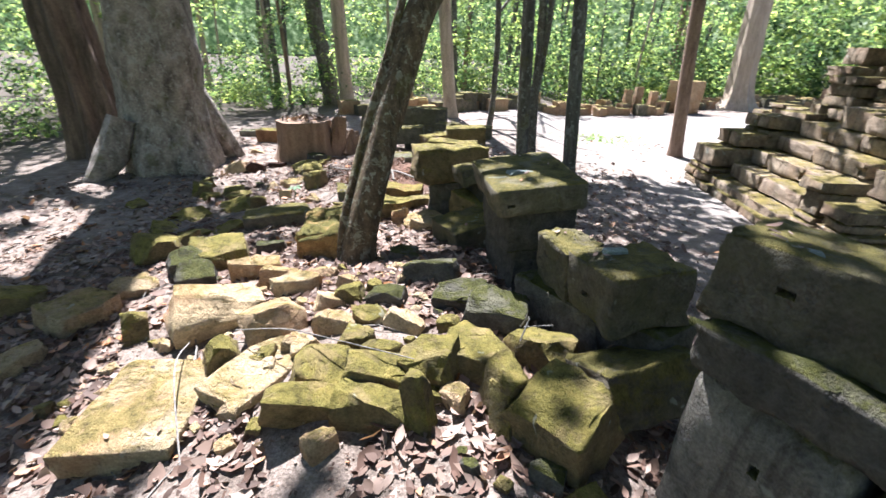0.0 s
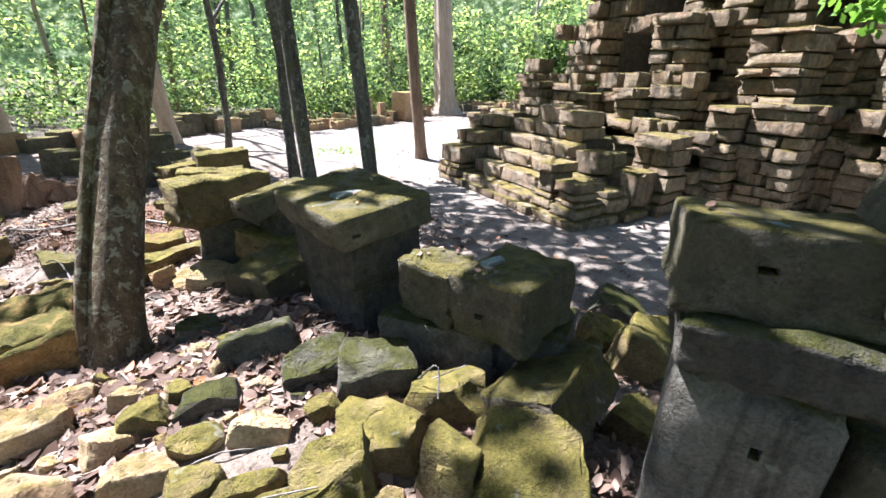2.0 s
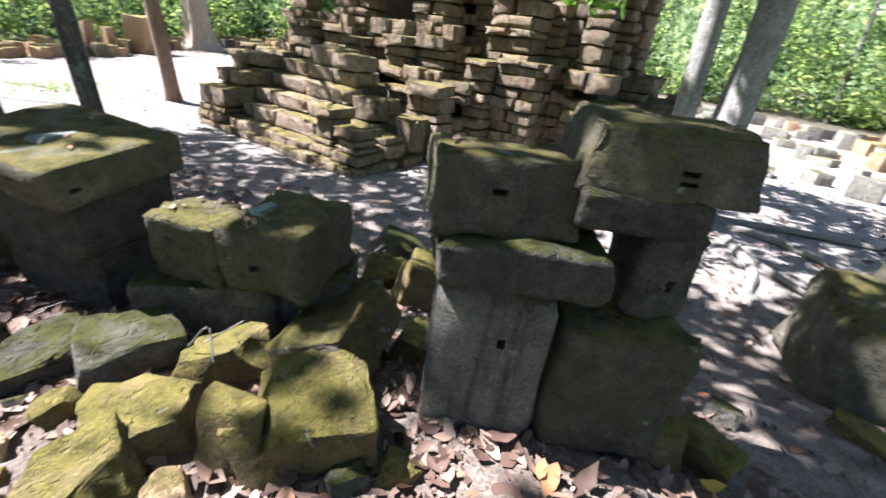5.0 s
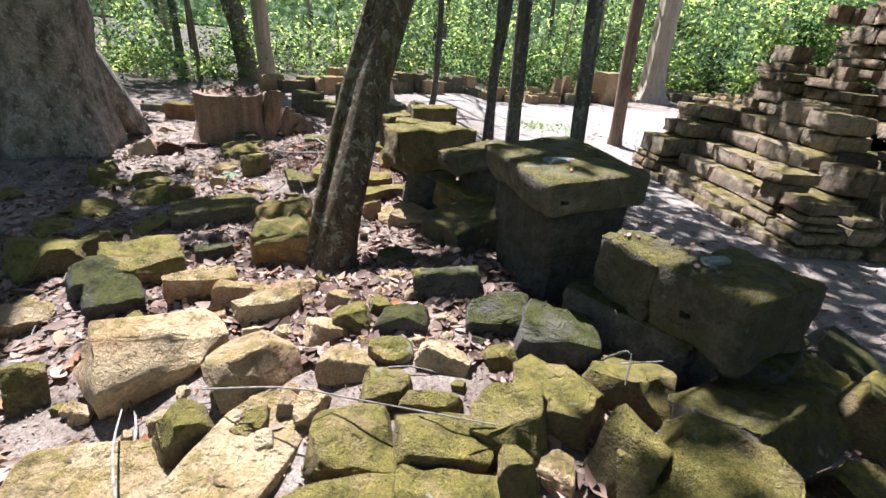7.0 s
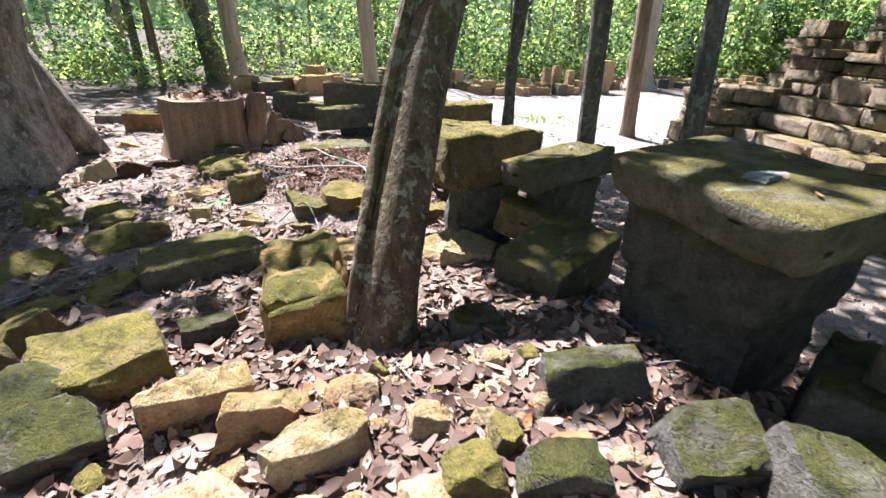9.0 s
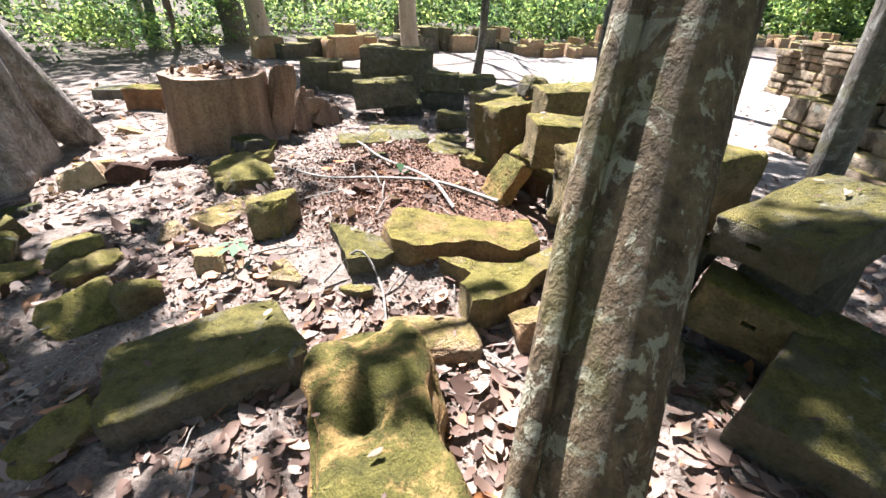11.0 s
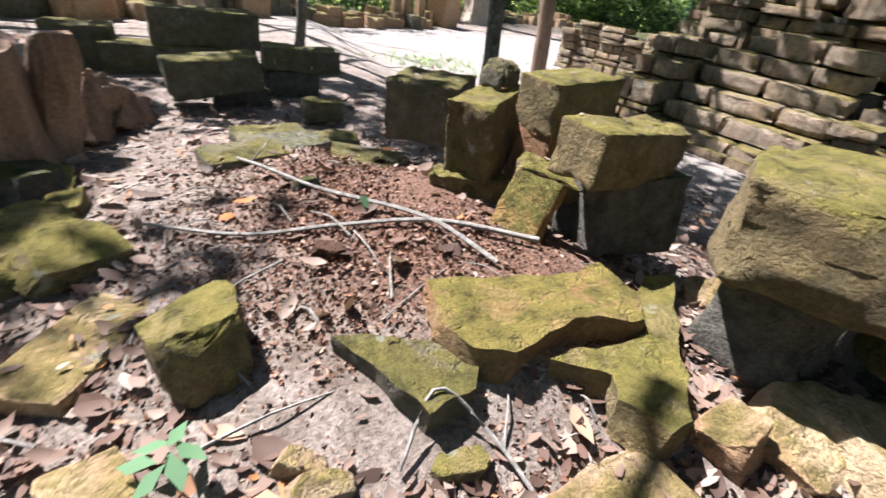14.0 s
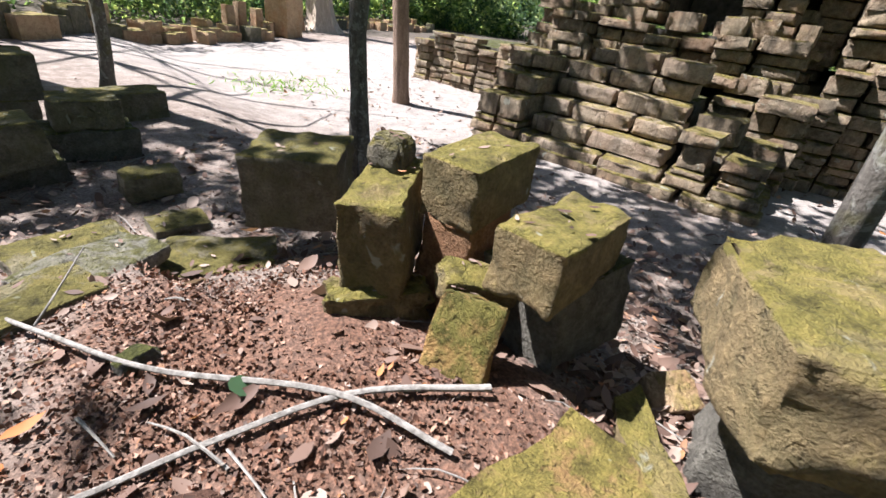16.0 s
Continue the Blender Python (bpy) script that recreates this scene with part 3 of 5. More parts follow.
def along_edge(rng, n, deep, skew=1.0):
    """Places in the woods behind the clearing's edge, and how deep in they lie."""
    e = np.array(EDGE, float)
    ln = np.hypot(*(e[1:] - e[:-1]).T)
    wt = ln * np.array([0.5, 1.6, 1.9, 2.2, 2.2, 1.9, 1.6, 1.1, 1.2, 1.2, 1.0, 0.5, 0.4, 0.5])
    k = rng.choice(len(ln), n, p=wt / wt.sum())
    u = rng.random(n)[:, None]
    p = e[k] * (1 - u) + e[k + 1] * u
    t = (e[k + 1] - e[k]) / ln[k][:, None]
    out = np.stack([-t[:, 1], t[:, 0]], 1)
    dep = rng.random(n) ** skew * deep
    return p + out * dep[:, None], dep


def build_woods():
    rng = np.random.default_rng(5)
    p, dep = along_edge(rng, 4300, 13, 1.5)
    z = rng.random(4300) ** 1.8 * (5.5 + dep * 0.5) + 0.15
    c = np.column_stack([p, z])
    dist = np.hypot(c[:, 0], c[:, 1] - 3)
    rad = rng.uniform(0.35, 0.85, 4300) * np.clip(dist / 16, 0.8, 2.2)
    # gaps: drop clumps in patches
    keep = np.array([noise.noise(Vector((*(v * 0.32),))) for v in c]) > np.where((c[:, 0] > 12) | (c[:, 2] < 1.3), -0.35, 0.0)
    c, rad, dist = c[keep], rad[keep], dist[keep]
    pts, nor, sz = clumps(rng, c, rad, 74, (0.08, 0.22))
    sz = sz * np.repeat(np.clip(dist / 16, 0.75, 2.6), 74)
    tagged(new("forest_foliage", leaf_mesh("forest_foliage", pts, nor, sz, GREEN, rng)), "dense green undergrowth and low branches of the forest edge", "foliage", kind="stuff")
    q, dp = along_edge(rng, 60, 9, 0.8)
    for i, (x, y) in enumerate(q):
        r = random.uniform(0.05, 0.17)
        lean = random.uniform(-0.5, 0.5)
        tree("forest_tree", (x, y, 0), [(0, 0, -0.1), (lean * 0.2, 0, 2), (lean, 0.2, 6), (lean * 1.5, 0.3, 10)], r, r * 0.6,
             random.choice((BARK_DARK, BARK_RED, BARK_PALE)), "slim forest tree among green undergrowth", 0.2, 9, 0.1, group="forest trees", n=12)


build_woods()

# openings in the leaf cover, by where their light falls: x, y, half-widths
GAPS = [(-0.05, 2.2, 1.1, 0.7), (3.6, 14.0, 6.5, 4.6), (-0.05, 4.68, 0.5, 0.33), (0.3, 5.6, 0.5, 0.55), (0.62, 5.3, 0.45, 0.4), (0.1, 5.12, 0.3, 0.2), (-3.4, 6.8, 0.5, 0.55), (5.2, 7.0, 0.6, 0.9), (7.6, 4.6, 0.6, 0.5), (8.6, 5.6, 0.7, 0.6), (6.9, 5.6, 0.5, 0.5), (9.3, 4.2, 0.6, 0.6),
        (7.4, 6.9, 0.5, 0.6), (-1.6, 1.9, 0.9, 0.75), (-2.3, 1.5, 0.7, 0.6), (-2.7, 2.9, 0.5, 0.3), (-3.3, 2.2, 0.5, 0.35), (-1.08, 4.42, 0.14, 0.12), (-3.2, 6.2, 0.6, 0.7), (0.35, 1.5, 0.5, 0.3), (0.62, 1.62, 0.42, 0.3), (1.15, 1.4, 0.22, 0.18), (1.3, 1.75, 0.12, 0.1), (-0.9, 5.3, 0.3, 0.22), (-0.6, 6.3, 0.4, 0.28), (-1.0, 7.1, 0.5, 0.3), (-3.5, 5.6, 0.5, 0.5), (-1.55, 4.75, 0.22, 0.25), (20.0, 1.5, 6.5, 7), (1.95, 2.1, 0.16, 0.14), (6.2, 1.5, 0.4, 0.4), (1.15, 4.1, 0.2, 0.12), (0.1, 3.3, 0.25, 0.2), (-0.5, 4.3, 0.3, 0.22), (-4.6, 8.6, 0.5, 0.3)]


def build_canopy():
    """Unseen crowns added over the near trees: leaf clumps that shade the ruin and let sun through their gaps."""
    rng = np.random.default_rng(11)
    n = 9950
    g = np.column_stack([rng.uniform(-11, 12, n), rng.uniform(-9, 12, n)])
    keep = np.ones(n, bool)
    for x, y, rx, ry in GAPS:
        d = ((g[:, 0] - x) / (rx + 0.36)) ** 2 + ((g[:, 1] - y) / (ry + 0.36)) ** 2
        keep &= d > 1
    keep &= rng.random(n) < np.where(g[:, 0] + 0.3 * g[:, 1] < 1.4, np.where(g[:, 1] > 3.1, 0.36, 0.30), np.where((g[:, 0] + 0.3 * g[:, 1] < 3.0) & (g[:, 1] < 3.6), 0.7, np.where((g[:, 0] > 6.4) & (g[:, 1] > 2.8), 0.28, 0.82)))
    shade = (np.abs(g[:, 0] + 1.5) < 1.3) & (np.abs(g[:, 1] - 4.5) < 0.8)
    extra = shade & (rng.random(n) < 0.5)
    for x, y, rx, ry in GAPS:
        extra &= ((g[:, 0] - x) / (rx + 0.36)) ** 2 + ((g[:, 1] - y) / (ry + 0.36)) ** 2 > 1
    keep |= extra
    plaza = (g[:, 0] + 0.3 * g[:, 1] > 2.9) & (g[:, 0] < 7.5) & (g[:, 1] < 8.5)
    keep &= (np.array([noise.noise(Vector((a * 0.9, b * 0.9, 3.3))) for a, b in g]) > -0.38) | plaza
    g = g[keep]
    # each clump is set back along the sun's ray from its wanted shade
    h = rng.uniform(6.5, 10.5, len(g))
    c = np.column_stack([g[:, 0] + SUN.x / SUN.z * h, g[:, 1] + SUN.y / SUN.z * h, h])
    owners = [big_tree, twin_tree, slanted_tree, pole_tree, dark_tree]
    xy = np.array([o.location[:2] for o in owners])
    near = np.argmin(np.hypot(c[:, None, 0] - xy[None, :, 0], c[:, None, 1] - xy[None, :, 1]), 1)
    for k, o in enumerate(owners):
        sel = c[near == k]
        if len(sel) == 0:
            continue
        pts, nor, sz = clumps(rng, sel, rng.uniform(0.22, 0.42, len(sel)), 11, (0.16, 0.32))
        ob = new("crown", leaf_mesh("crown", pts - np.array(o.location), nor, sz, CANOPY, rng, 0.6))
        ob.parent = o


build_canopy()

# a low leafy spray in front of the temple
rng = np.random.default_rng(3)
spray = tagged(new("hanging_branch"), "sunlit bright green leafy spray hanging by the temple", "branch")
spray.location = (5.25, 2.85, 2.16)
part("twig", tube_bm(smooth_line([(1.5, 0.9, 4.5), (0.9, 0.5, 1.6), (0.4, 0.2, 0.45), (0, 0, 0)], 10), list(np.linspace(0.02, 0.005, 10)), 6), BARK_DARK, spray)
pts, nor, sz = clumps(rng, np.array([[0, 0, 0.05], [0.25, -0.1, 0.05], [0.15, 0.15, 0.2], [0.4, 0.2, 0.3], [-0.1, 0.2, 0.2], [0.5, 0.0, 0.45]], float), np.full(6, 0.26), 44, (0.08, 0.15))
ob = new("leaves", leaf_mesh("leaves", pts, nor, sz, FRESH, rng, 0.6))
ob.parent = spray

# ---- stump ----
stump = tagged(new("tree_stump"), "broad rotting sawn tree stump topped with dry leaves", "stump")
stump.location = (-2.66, 7.12, 0)
pts = [(0, 0, -0.1), (0, 0, 0.1), (0, 0, 0.35), (0.01, 0.0, 0.6), (0.01, 0.0, 0.68)]
part("body", tube_bm(smooth_line(pts, 10), [0.60, 0.55, 0.51, 0.48, 0.47, 0.47, 0.465, 0.465, 0.46, 0.45], 48, 0.10, 2.2, 5, 0.02), STUMP, stump)
slabs = []
for k, (dx, dy, w, d, h, tx, ty, yw) in enumerate(((0.44, 0.12, 0.34, 0.2, 0.84, 4, 10, 60), (0.58, 0.4, 0.42, 0.24, 0.6, -8, 24, 70), (0.72, 0.8, 0.6, 0.3, 0.36, -6, 30, 68), (0.5, 0.62, 0.5, 0.3, 0.5, 4, 14, 50))):
    bm = block_bm(w, d, h, 6, 0.07, 0.04, 3.3 + k, 0.5, 1.2, 0.15)
    bm.transform(pose(dx, dy, -0.06, tx, ty, yw))
    slabs.append(bm)
part("broken_slab", join(slabs), STUMP, stump, "splintered grey outer wood")
rng = np.random.default_rng(31)
q = rng.normal(size=(90, 2)) * 0.2
ob = new("leaf_litter", leaf_mesh("leaf_litter", np.column_stack([q + np.array([0.05, 0.05]), 0.69 + rng.uniform(0, 0.07, 90) * np.exp(-(q ** 2).sum(1) * 8)]), rng.normal(size=(90, 3)) * 0.5 + np.array([0, 0, 1]), rng.uniform(0.05, 0.13, 90), LITTER, rng, 0.5, 0.4, True))
ob.parent = stump
tagged(ob, "heap of dry red-brown leaves", kind="stuff")

# ---- large fallen blocks ----
block("capital_block", 1.33, 3.17, 0.915, 0.60, 0.84, 0.20, 20, MOSSY, "large mossy flat-topped sandstone block crowning a pillar stump", holes=[(-0.6, -1, 0.4), (-1, -0.5, 0.5)], seed=3, taper=-0.10, tilt=(0, -6), edge=0.03)
block("pillar_block", 1.36, 3.20, 0.60, 0.50, 0.70, 0.36, 22, DARK, "weathered block under a mossy flat-topped block, shade put into its dark colour", seed=4, tilt=(0, -3))
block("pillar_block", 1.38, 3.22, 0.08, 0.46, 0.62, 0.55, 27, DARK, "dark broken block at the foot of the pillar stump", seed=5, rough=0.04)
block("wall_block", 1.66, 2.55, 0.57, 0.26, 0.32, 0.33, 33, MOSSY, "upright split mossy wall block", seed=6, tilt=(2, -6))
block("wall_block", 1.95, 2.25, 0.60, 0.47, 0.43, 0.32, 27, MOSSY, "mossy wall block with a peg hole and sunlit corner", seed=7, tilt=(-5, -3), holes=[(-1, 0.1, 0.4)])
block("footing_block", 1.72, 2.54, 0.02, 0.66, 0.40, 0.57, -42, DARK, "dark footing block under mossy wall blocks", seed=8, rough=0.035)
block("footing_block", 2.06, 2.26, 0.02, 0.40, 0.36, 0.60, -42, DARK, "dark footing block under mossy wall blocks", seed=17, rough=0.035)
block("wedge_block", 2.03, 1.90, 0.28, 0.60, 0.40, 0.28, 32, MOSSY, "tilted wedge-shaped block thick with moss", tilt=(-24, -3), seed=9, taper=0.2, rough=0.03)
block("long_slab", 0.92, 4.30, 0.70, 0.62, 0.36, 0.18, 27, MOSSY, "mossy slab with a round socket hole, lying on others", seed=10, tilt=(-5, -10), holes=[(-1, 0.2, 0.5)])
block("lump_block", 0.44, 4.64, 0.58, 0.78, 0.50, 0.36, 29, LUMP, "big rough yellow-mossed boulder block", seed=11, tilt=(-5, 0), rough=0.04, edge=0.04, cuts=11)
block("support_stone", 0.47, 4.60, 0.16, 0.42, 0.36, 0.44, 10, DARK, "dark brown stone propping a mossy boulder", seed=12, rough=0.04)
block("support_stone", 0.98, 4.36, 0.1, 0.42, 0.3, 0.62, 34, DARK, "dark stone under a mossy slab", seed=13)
block("lit_block", 0.78, 4.22, 0.30, 0.50, 0.20, 0.24, -36, LUMP, "mossed block with a round socket hole, sunlight put into its yellow", holes=[(-0.2, -1, 0.5)], tilt=(0, 8), seed=14)
block("flat_block", 0.88, 3.88, 0.18, 0.66, 0.44, 0.30, 44, MOSSY, "broad mossy slab sloping among the rubble", tilt=(2, -7), seed=15)
block("mossy_beam", -1.28, 4.07, -0.14, 0.70, 0.50, 0.38, 34, MOSSY, "long mossy block lying in leaf litter", seed=16, edge=0.035, tilt=(-6, -4))
block("tilted_block", -0.55, 3.78, -0.03, 0.98, 0.50, 0.36, 108, ORANGE, "tilted broken block, mossy above with an orange face and a hollow", tilt=(-10, 2), seed=18, taper=0.22, rough=0.05, edge=0.07, cuts=17, dents=[(0.02, 0.12, 1, 0.10, 0.10)])
block("pale_slab", 0.60, 4.12, 0.06, 0.34, 0.28, 0.17, 50, PLAIN, "pale flat slab partly in sun", seed=18)
# leaning stack
STACK = "stacked blocks"
block("stacked_block", 2.31, 1.37, 0.20, 0.47, 0.46, 0.74, -50, PLAIN, "smooth grey block with a peg hole and rounded top", group=STACK, holes=[(0.1, -1, 0.68)], seed=21, edge=0.07, rough=0.015)
block("stacked_block", 2.64, 0.99, 0.20, 0.54, 0.47, 0.64, -47, MOSSY, "grey block with mossy top edge beside a smooth one", group=STACK, seed=22, rough=0.035, edge=0.05)
block("stacked_block", 2.30, 1.30, 0.935, 0.62, 0.45, 0.20, -47, DARK, "dark uneven block under a mossy one", group=STACK, seed=23, rough=0.03, edge=0.04)
block("stacked_block", 2.26, 1.39, 1.12, 0.50, 0.38, 0.27, -43, MOSSY, "mossy block with a socket hole and pale lichen patch", group=STACK, holes=[(-0.1, -1, 0.5)], seed=24, tilt=(-3, 0))
block("stacked_block", 2.70, 0.95, 0.83, 0.24, 0.30, 0.38, -46, DARK, "short upright block holding up a slab", group=STACK, holes=[(0.1, -1, 0.5)], seed=25, edge=0.04)
block("stacked_block", 2.59, 1.09, 1.20, 0.44, 0.50, 0.13, -48, DARK, "flat slab under a gabled stone, shade put into its dark colour", group=STACK, seed=26)
block("stacked_block", 2.66, 1.06, 1.32, 0.58, 0.56, 0.22, -52, MOSSY, "gabled mossy stone with two peg holes on top", group=STACK, holes=[(0.0, -1, 0.5), (0.2, -1, 0.25)], seed=27, taper=0.22)
for x, y, z, w, d, yw in ((2.15, 1.36, 1.372, 0.15, 0.055, -45), (1.29, 3.06, 1.098, 0.22, 0.10, 30), (1.86, 2.33, 0.905, 0.18, 0.07, 20)):
    bm = block_bm(w, d, 0.024, 5, 0.006, 0.004, x * 7, 0.3, 1.0, 0.2)
    patch = part("lichen_patch", bm, LICHEN)
    patch.matrix_world = pose(x, y, z, 0, 0, yw)
    tagged(patch, "pale blue-white lichen crust on a mossy block", "lichen")
# blocks beyond the bank
block("end_block", 0.05, 6.92, 0.28, 0.52, 0.46, 0.42, -44, MOSSY, "weathered block with mossy flat top", seed=31, tilt=(3, -2))
block("end_block", 0.06, 6.12, 0.36, 0.62, 0.26, 0.44, 40, LUMP, "yellow-mossed block with a hollowed end", seed=32, rough=0.035, tilt=(-4, -2))
block("end_block", 0.39, 5.93, 0.66, 0.52, 0.29, 0.28, 11, LUMP, "tilted block with sunlit mossy face", tilt=(0, -3), seed=33)
block("end_block", 0.32, 5.42, 0.58, 0.62, 0.28, 0.26, 6, LUMP, "mossed block resting on another, sunlight put into its yellow", seed=34, tilt=(0, 1))
block("end_block", 0.48, 5.47, 0.20, 0.50, 0.44, 0.42, -4, DARK, "block under a brighter one, shade put into its dark colour", seed=35, tilt=(-4, -3))
block("end_block", 0.34, 5.92, 0.18, 0.42, 0.26, 0.52, 14, RED, "brown block at the heart of the tumbled pile", seed=36)
block("end_block", 0.13, 5.66, 0.44, 0.34, 0.16, 0.11, -28, LUMP, "thin brown slab wedged between two blocks", seed=47, tilt=(14, 14))
block("leaning_slab", -0.17, 5.45, 0.22, 0.11, 0.25, 0.38, 25, ORANGE, "small brown mossy slab leaning against the pile", tilt=(0, 30), seed=37)
block("perched_stone", 0.15, 6.27, 0.76, 0.25, 0.21, 0.17, 30, MOSSY, "round mossy stone perched on a block", seed=38, edge=0.08, taper=0.4)
block("low_block", -0.12, 5.95, 0.20, 0.46, 0.18, 0.2, -24, LUMP, "low mossy hooked stone at the foot of the pile", seed=39, rough=0.05)


def plate(name, outline, z0, thick, material, label, seed, tilt=(0, 0)):
    """A broken flat slab of the given outline, its edges chipped and its top uneven."""
    n = len(outline)
    cx, cy = sum(p[0] for p in outline) / n, sum(p[1] for p in outline) / n
    bm = bmesh.new()
    low = [bm.verts.new((x - cx, y - cy, 0)) for x, y in outline]
    f = bm.faces.new(low)
    if f.normal.z > 0:
        f.normal_flip()
    up = bmesh.ops.extrude_face_region(bm, geom=[f])["geom"]
    for v in up:
        if isinstance(v, bmesh.types.BMVert):
            v.co.z += thick
            v.co.xy *= 0.97
    bmesh.ops.recalc_face_normals(bm, faces=bm.faces)
    bmesh.ops.triangulate(bm, faces=bm.faces)
    bmesh.ops.subdivide_edges(bm, edges=[e for e in bm.edges if e.calc_length() > 0.05], cuts=2)
    bmesh.ops.subdivide_edges(bm, edges=[e for e in bm.edges if e.calc_length() > 0.05], cuts=1)
    bmesh.ops.triangulate(bm, faces=bm.faces)
    bmesh.ops.subdivide_edges(bm, edges=[e for e in bm.edges if e.calc_length() > 0.05], cuts=1)
    for v in bm.verts:
        q = v.co * 4 + Vector((seed, seed * 0.7, 0))
        v.co += Vector((noise.noise(q), noise.noise(q + Vector((9, 0, 0))), noise.noise(q + Vector((0, 9, 0))))) * 0.03
        v.co += Vector((noise.noise(q * 4), noise.noise(q * 4 + Vector((9, 0, 0))), noise.noise(q * 4 + Vector((0, 9, 0))))) * 0.012
    ob = part(name, bm, material)
    ob.matrix_world = pose(cx, cy, z0, tilt[0], tilt[1], 0)
    return tagged(ob, label, "stone block", "fallen temple blocks")


plate("notched_slab", [(-0.71, 5.17), (0.04, 5.08), (0.09, 4.9), (-0.04, 4.76), (-0.3, 4.84), (-0.6, 4.76), (-0.71, 4.82), (-0.77, 4.95)], 0.20, 0.15, SLAB, "long sunlit mossy slab with a brown worn middle", 40)
plate("notched_slab", [(-0.47, 4.76), (-0.05, 4.74), (0.3, 5.06), (0.44, 5.02), (-0.2, 4.4), (-0.29, 4.4), (-0.35, 4.55), (-0.3, 4.63)], 0.12, 0.17, LUMP, "mossed slab with a jagged notched end, sunlight put into its bright yellow", 41)
block("bearing_stone", -0.25, 4.95, 0.06, 0.4, 0.2, 0.15, 10, DARK, "dark stone under two mossy slabs", seed=46)

plate("low_stone", [(-1.07, 5.05), (-0.89, 5.0), (-0.62, 4.88), (-0.72, 4.74), (-0.90, 4.67), (-0.97, 4.78)], 0.09, 0.19, MOSSY, "tapering stone with damp streaks, half buried", 42)
block("flat_stone", -1.78, 5.37, 0.08, 0.48, 0.25, 0.10, 62, YELLOW, "flat sunlit stone set in the earth", seed=44)
for x, y, w, d, yw, s in ((-0.42, 6.98, 0.6, 0.42, -25, 1), (-1.0, 7.2, 0.5, 0.42, 10, 2), (-0.45, 7.6, 0.34, 0.26, 0, 3), (-1.2, 6.75, 0.5, 0.3, 20, 4)):
    block("flat_slab", x, y, gz(x, y) - 0.06, w, d, 0.12, yw, MOSSY, "flat mossy slab level with the earth", seed=50 + s)
block("pale_boulder", -0.45, 4.34, 0.0, 0.46, 0.28, 0.17, 5, YELLOW, "smooth whitish stone half sunk in leaves", seed=81, edge=0.08)
block("flat_slab", -0.95, 6.98, gz(-0.95, 6.98) - 0.05, 0.55, 0.34, 0.09, 30, PLAIN, "flat grey slab level with the earth", seed=82)
block("back_block", -1.30, 8.62, 0.12, 0.78, 0.34, 0.32, 10, MOSSY, "tilted mossy block on a smaller one", tilt=(0, -6), seed=60)
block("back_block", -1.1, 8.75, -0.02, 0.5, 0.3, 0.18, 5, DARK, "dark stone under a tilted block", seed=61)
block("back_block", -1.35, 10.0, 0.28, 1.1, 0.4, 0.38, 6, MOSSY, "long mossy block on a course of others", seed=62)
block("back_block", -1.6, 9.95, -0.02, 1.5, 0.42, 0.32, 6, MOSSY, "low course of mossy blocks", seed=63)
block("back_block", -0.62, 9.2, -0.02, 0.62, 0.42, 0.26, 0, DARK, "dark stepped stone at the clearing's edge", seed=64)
block("back_block", -0.62, 9.2, 0.23, 0.46, 0.36, 0.24, 0, MOSSY, "mossy stone on a dark step", seed=65)
block("back_block", -0.46, 8.15, 0.02, 0.36, 0.22, 0.18, 5, MOSSY, "small mossy block on the ground", seed=66)
block("back_block", -2.5, 10.0, -0.02, 0.6, 0.4, 0.45, 0, MOSSY, "mossy block behind the stump", seed=67)
block("back_block", -0.2, 10.3, -0.02, 0.8, 0.4, 0.3, 5, MOSSY, "low mossy block by a thin tree", seed=68)
block("ground_block", -4.72, 8.75, -0.03, 0.75, 0.36, 0.16, 18, PLAIN, "low pale sunlit block on bare ground", seed=69)
block("ground_block", -4.05, 8.35, -0.03, 0.72, 0.3, 0.28, 14, RED, "low reddish block beside the stump", seed=70)
block("boulder", 5.1, -0.05, -0.36, 1.1, 0.87, 0.82, 20, MOSSY, "large mossy boulder on the shaded clearing", seed=71, edge=0.2, rough=0.06, taper=0.3)
block("boulder", 6.35, -0.5, -0.36, 1.05, 0.82, 1.1, 40, MOSSY, "tall mossy boulder on the shaded clearing", seed=72, edge=0.2, rough=0.06, taper=0.4)
block("paving_slab", 0.09, 1.70, 0.11, 0.33, 0.56, 0.18, -14, YELLOW, "long mossed slab in the rubble, sunlight put into its yellow", seed=73)
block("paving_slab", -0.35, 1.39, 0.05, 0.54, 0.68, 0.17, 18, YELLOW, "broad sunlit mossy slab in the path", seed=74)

# rubble
random.seed(21)
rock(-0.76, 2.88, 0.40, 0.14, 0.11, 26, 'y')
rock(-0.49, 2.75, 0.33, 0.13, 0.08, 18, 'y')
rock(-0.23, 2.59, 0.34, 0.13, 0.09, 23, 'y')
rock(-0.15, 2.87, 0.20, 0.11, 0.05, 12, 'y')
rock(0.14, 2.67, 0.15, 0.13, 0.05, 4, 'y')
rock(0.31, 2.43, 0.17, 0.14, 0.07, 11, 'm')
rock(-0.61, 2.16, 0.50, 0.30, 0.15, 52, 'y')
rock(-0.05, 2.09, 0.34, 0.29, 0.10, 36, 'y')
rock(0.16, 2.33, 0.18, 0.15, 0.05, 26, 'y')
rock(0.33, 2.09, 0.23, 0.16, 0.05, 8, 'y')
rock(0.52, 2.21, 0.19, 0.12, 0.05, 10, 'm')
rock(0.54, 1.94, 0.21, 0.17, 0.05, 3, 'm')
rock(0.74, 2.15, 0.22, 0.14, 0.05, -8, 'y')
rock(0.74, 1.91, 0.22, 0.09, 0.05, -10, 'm')
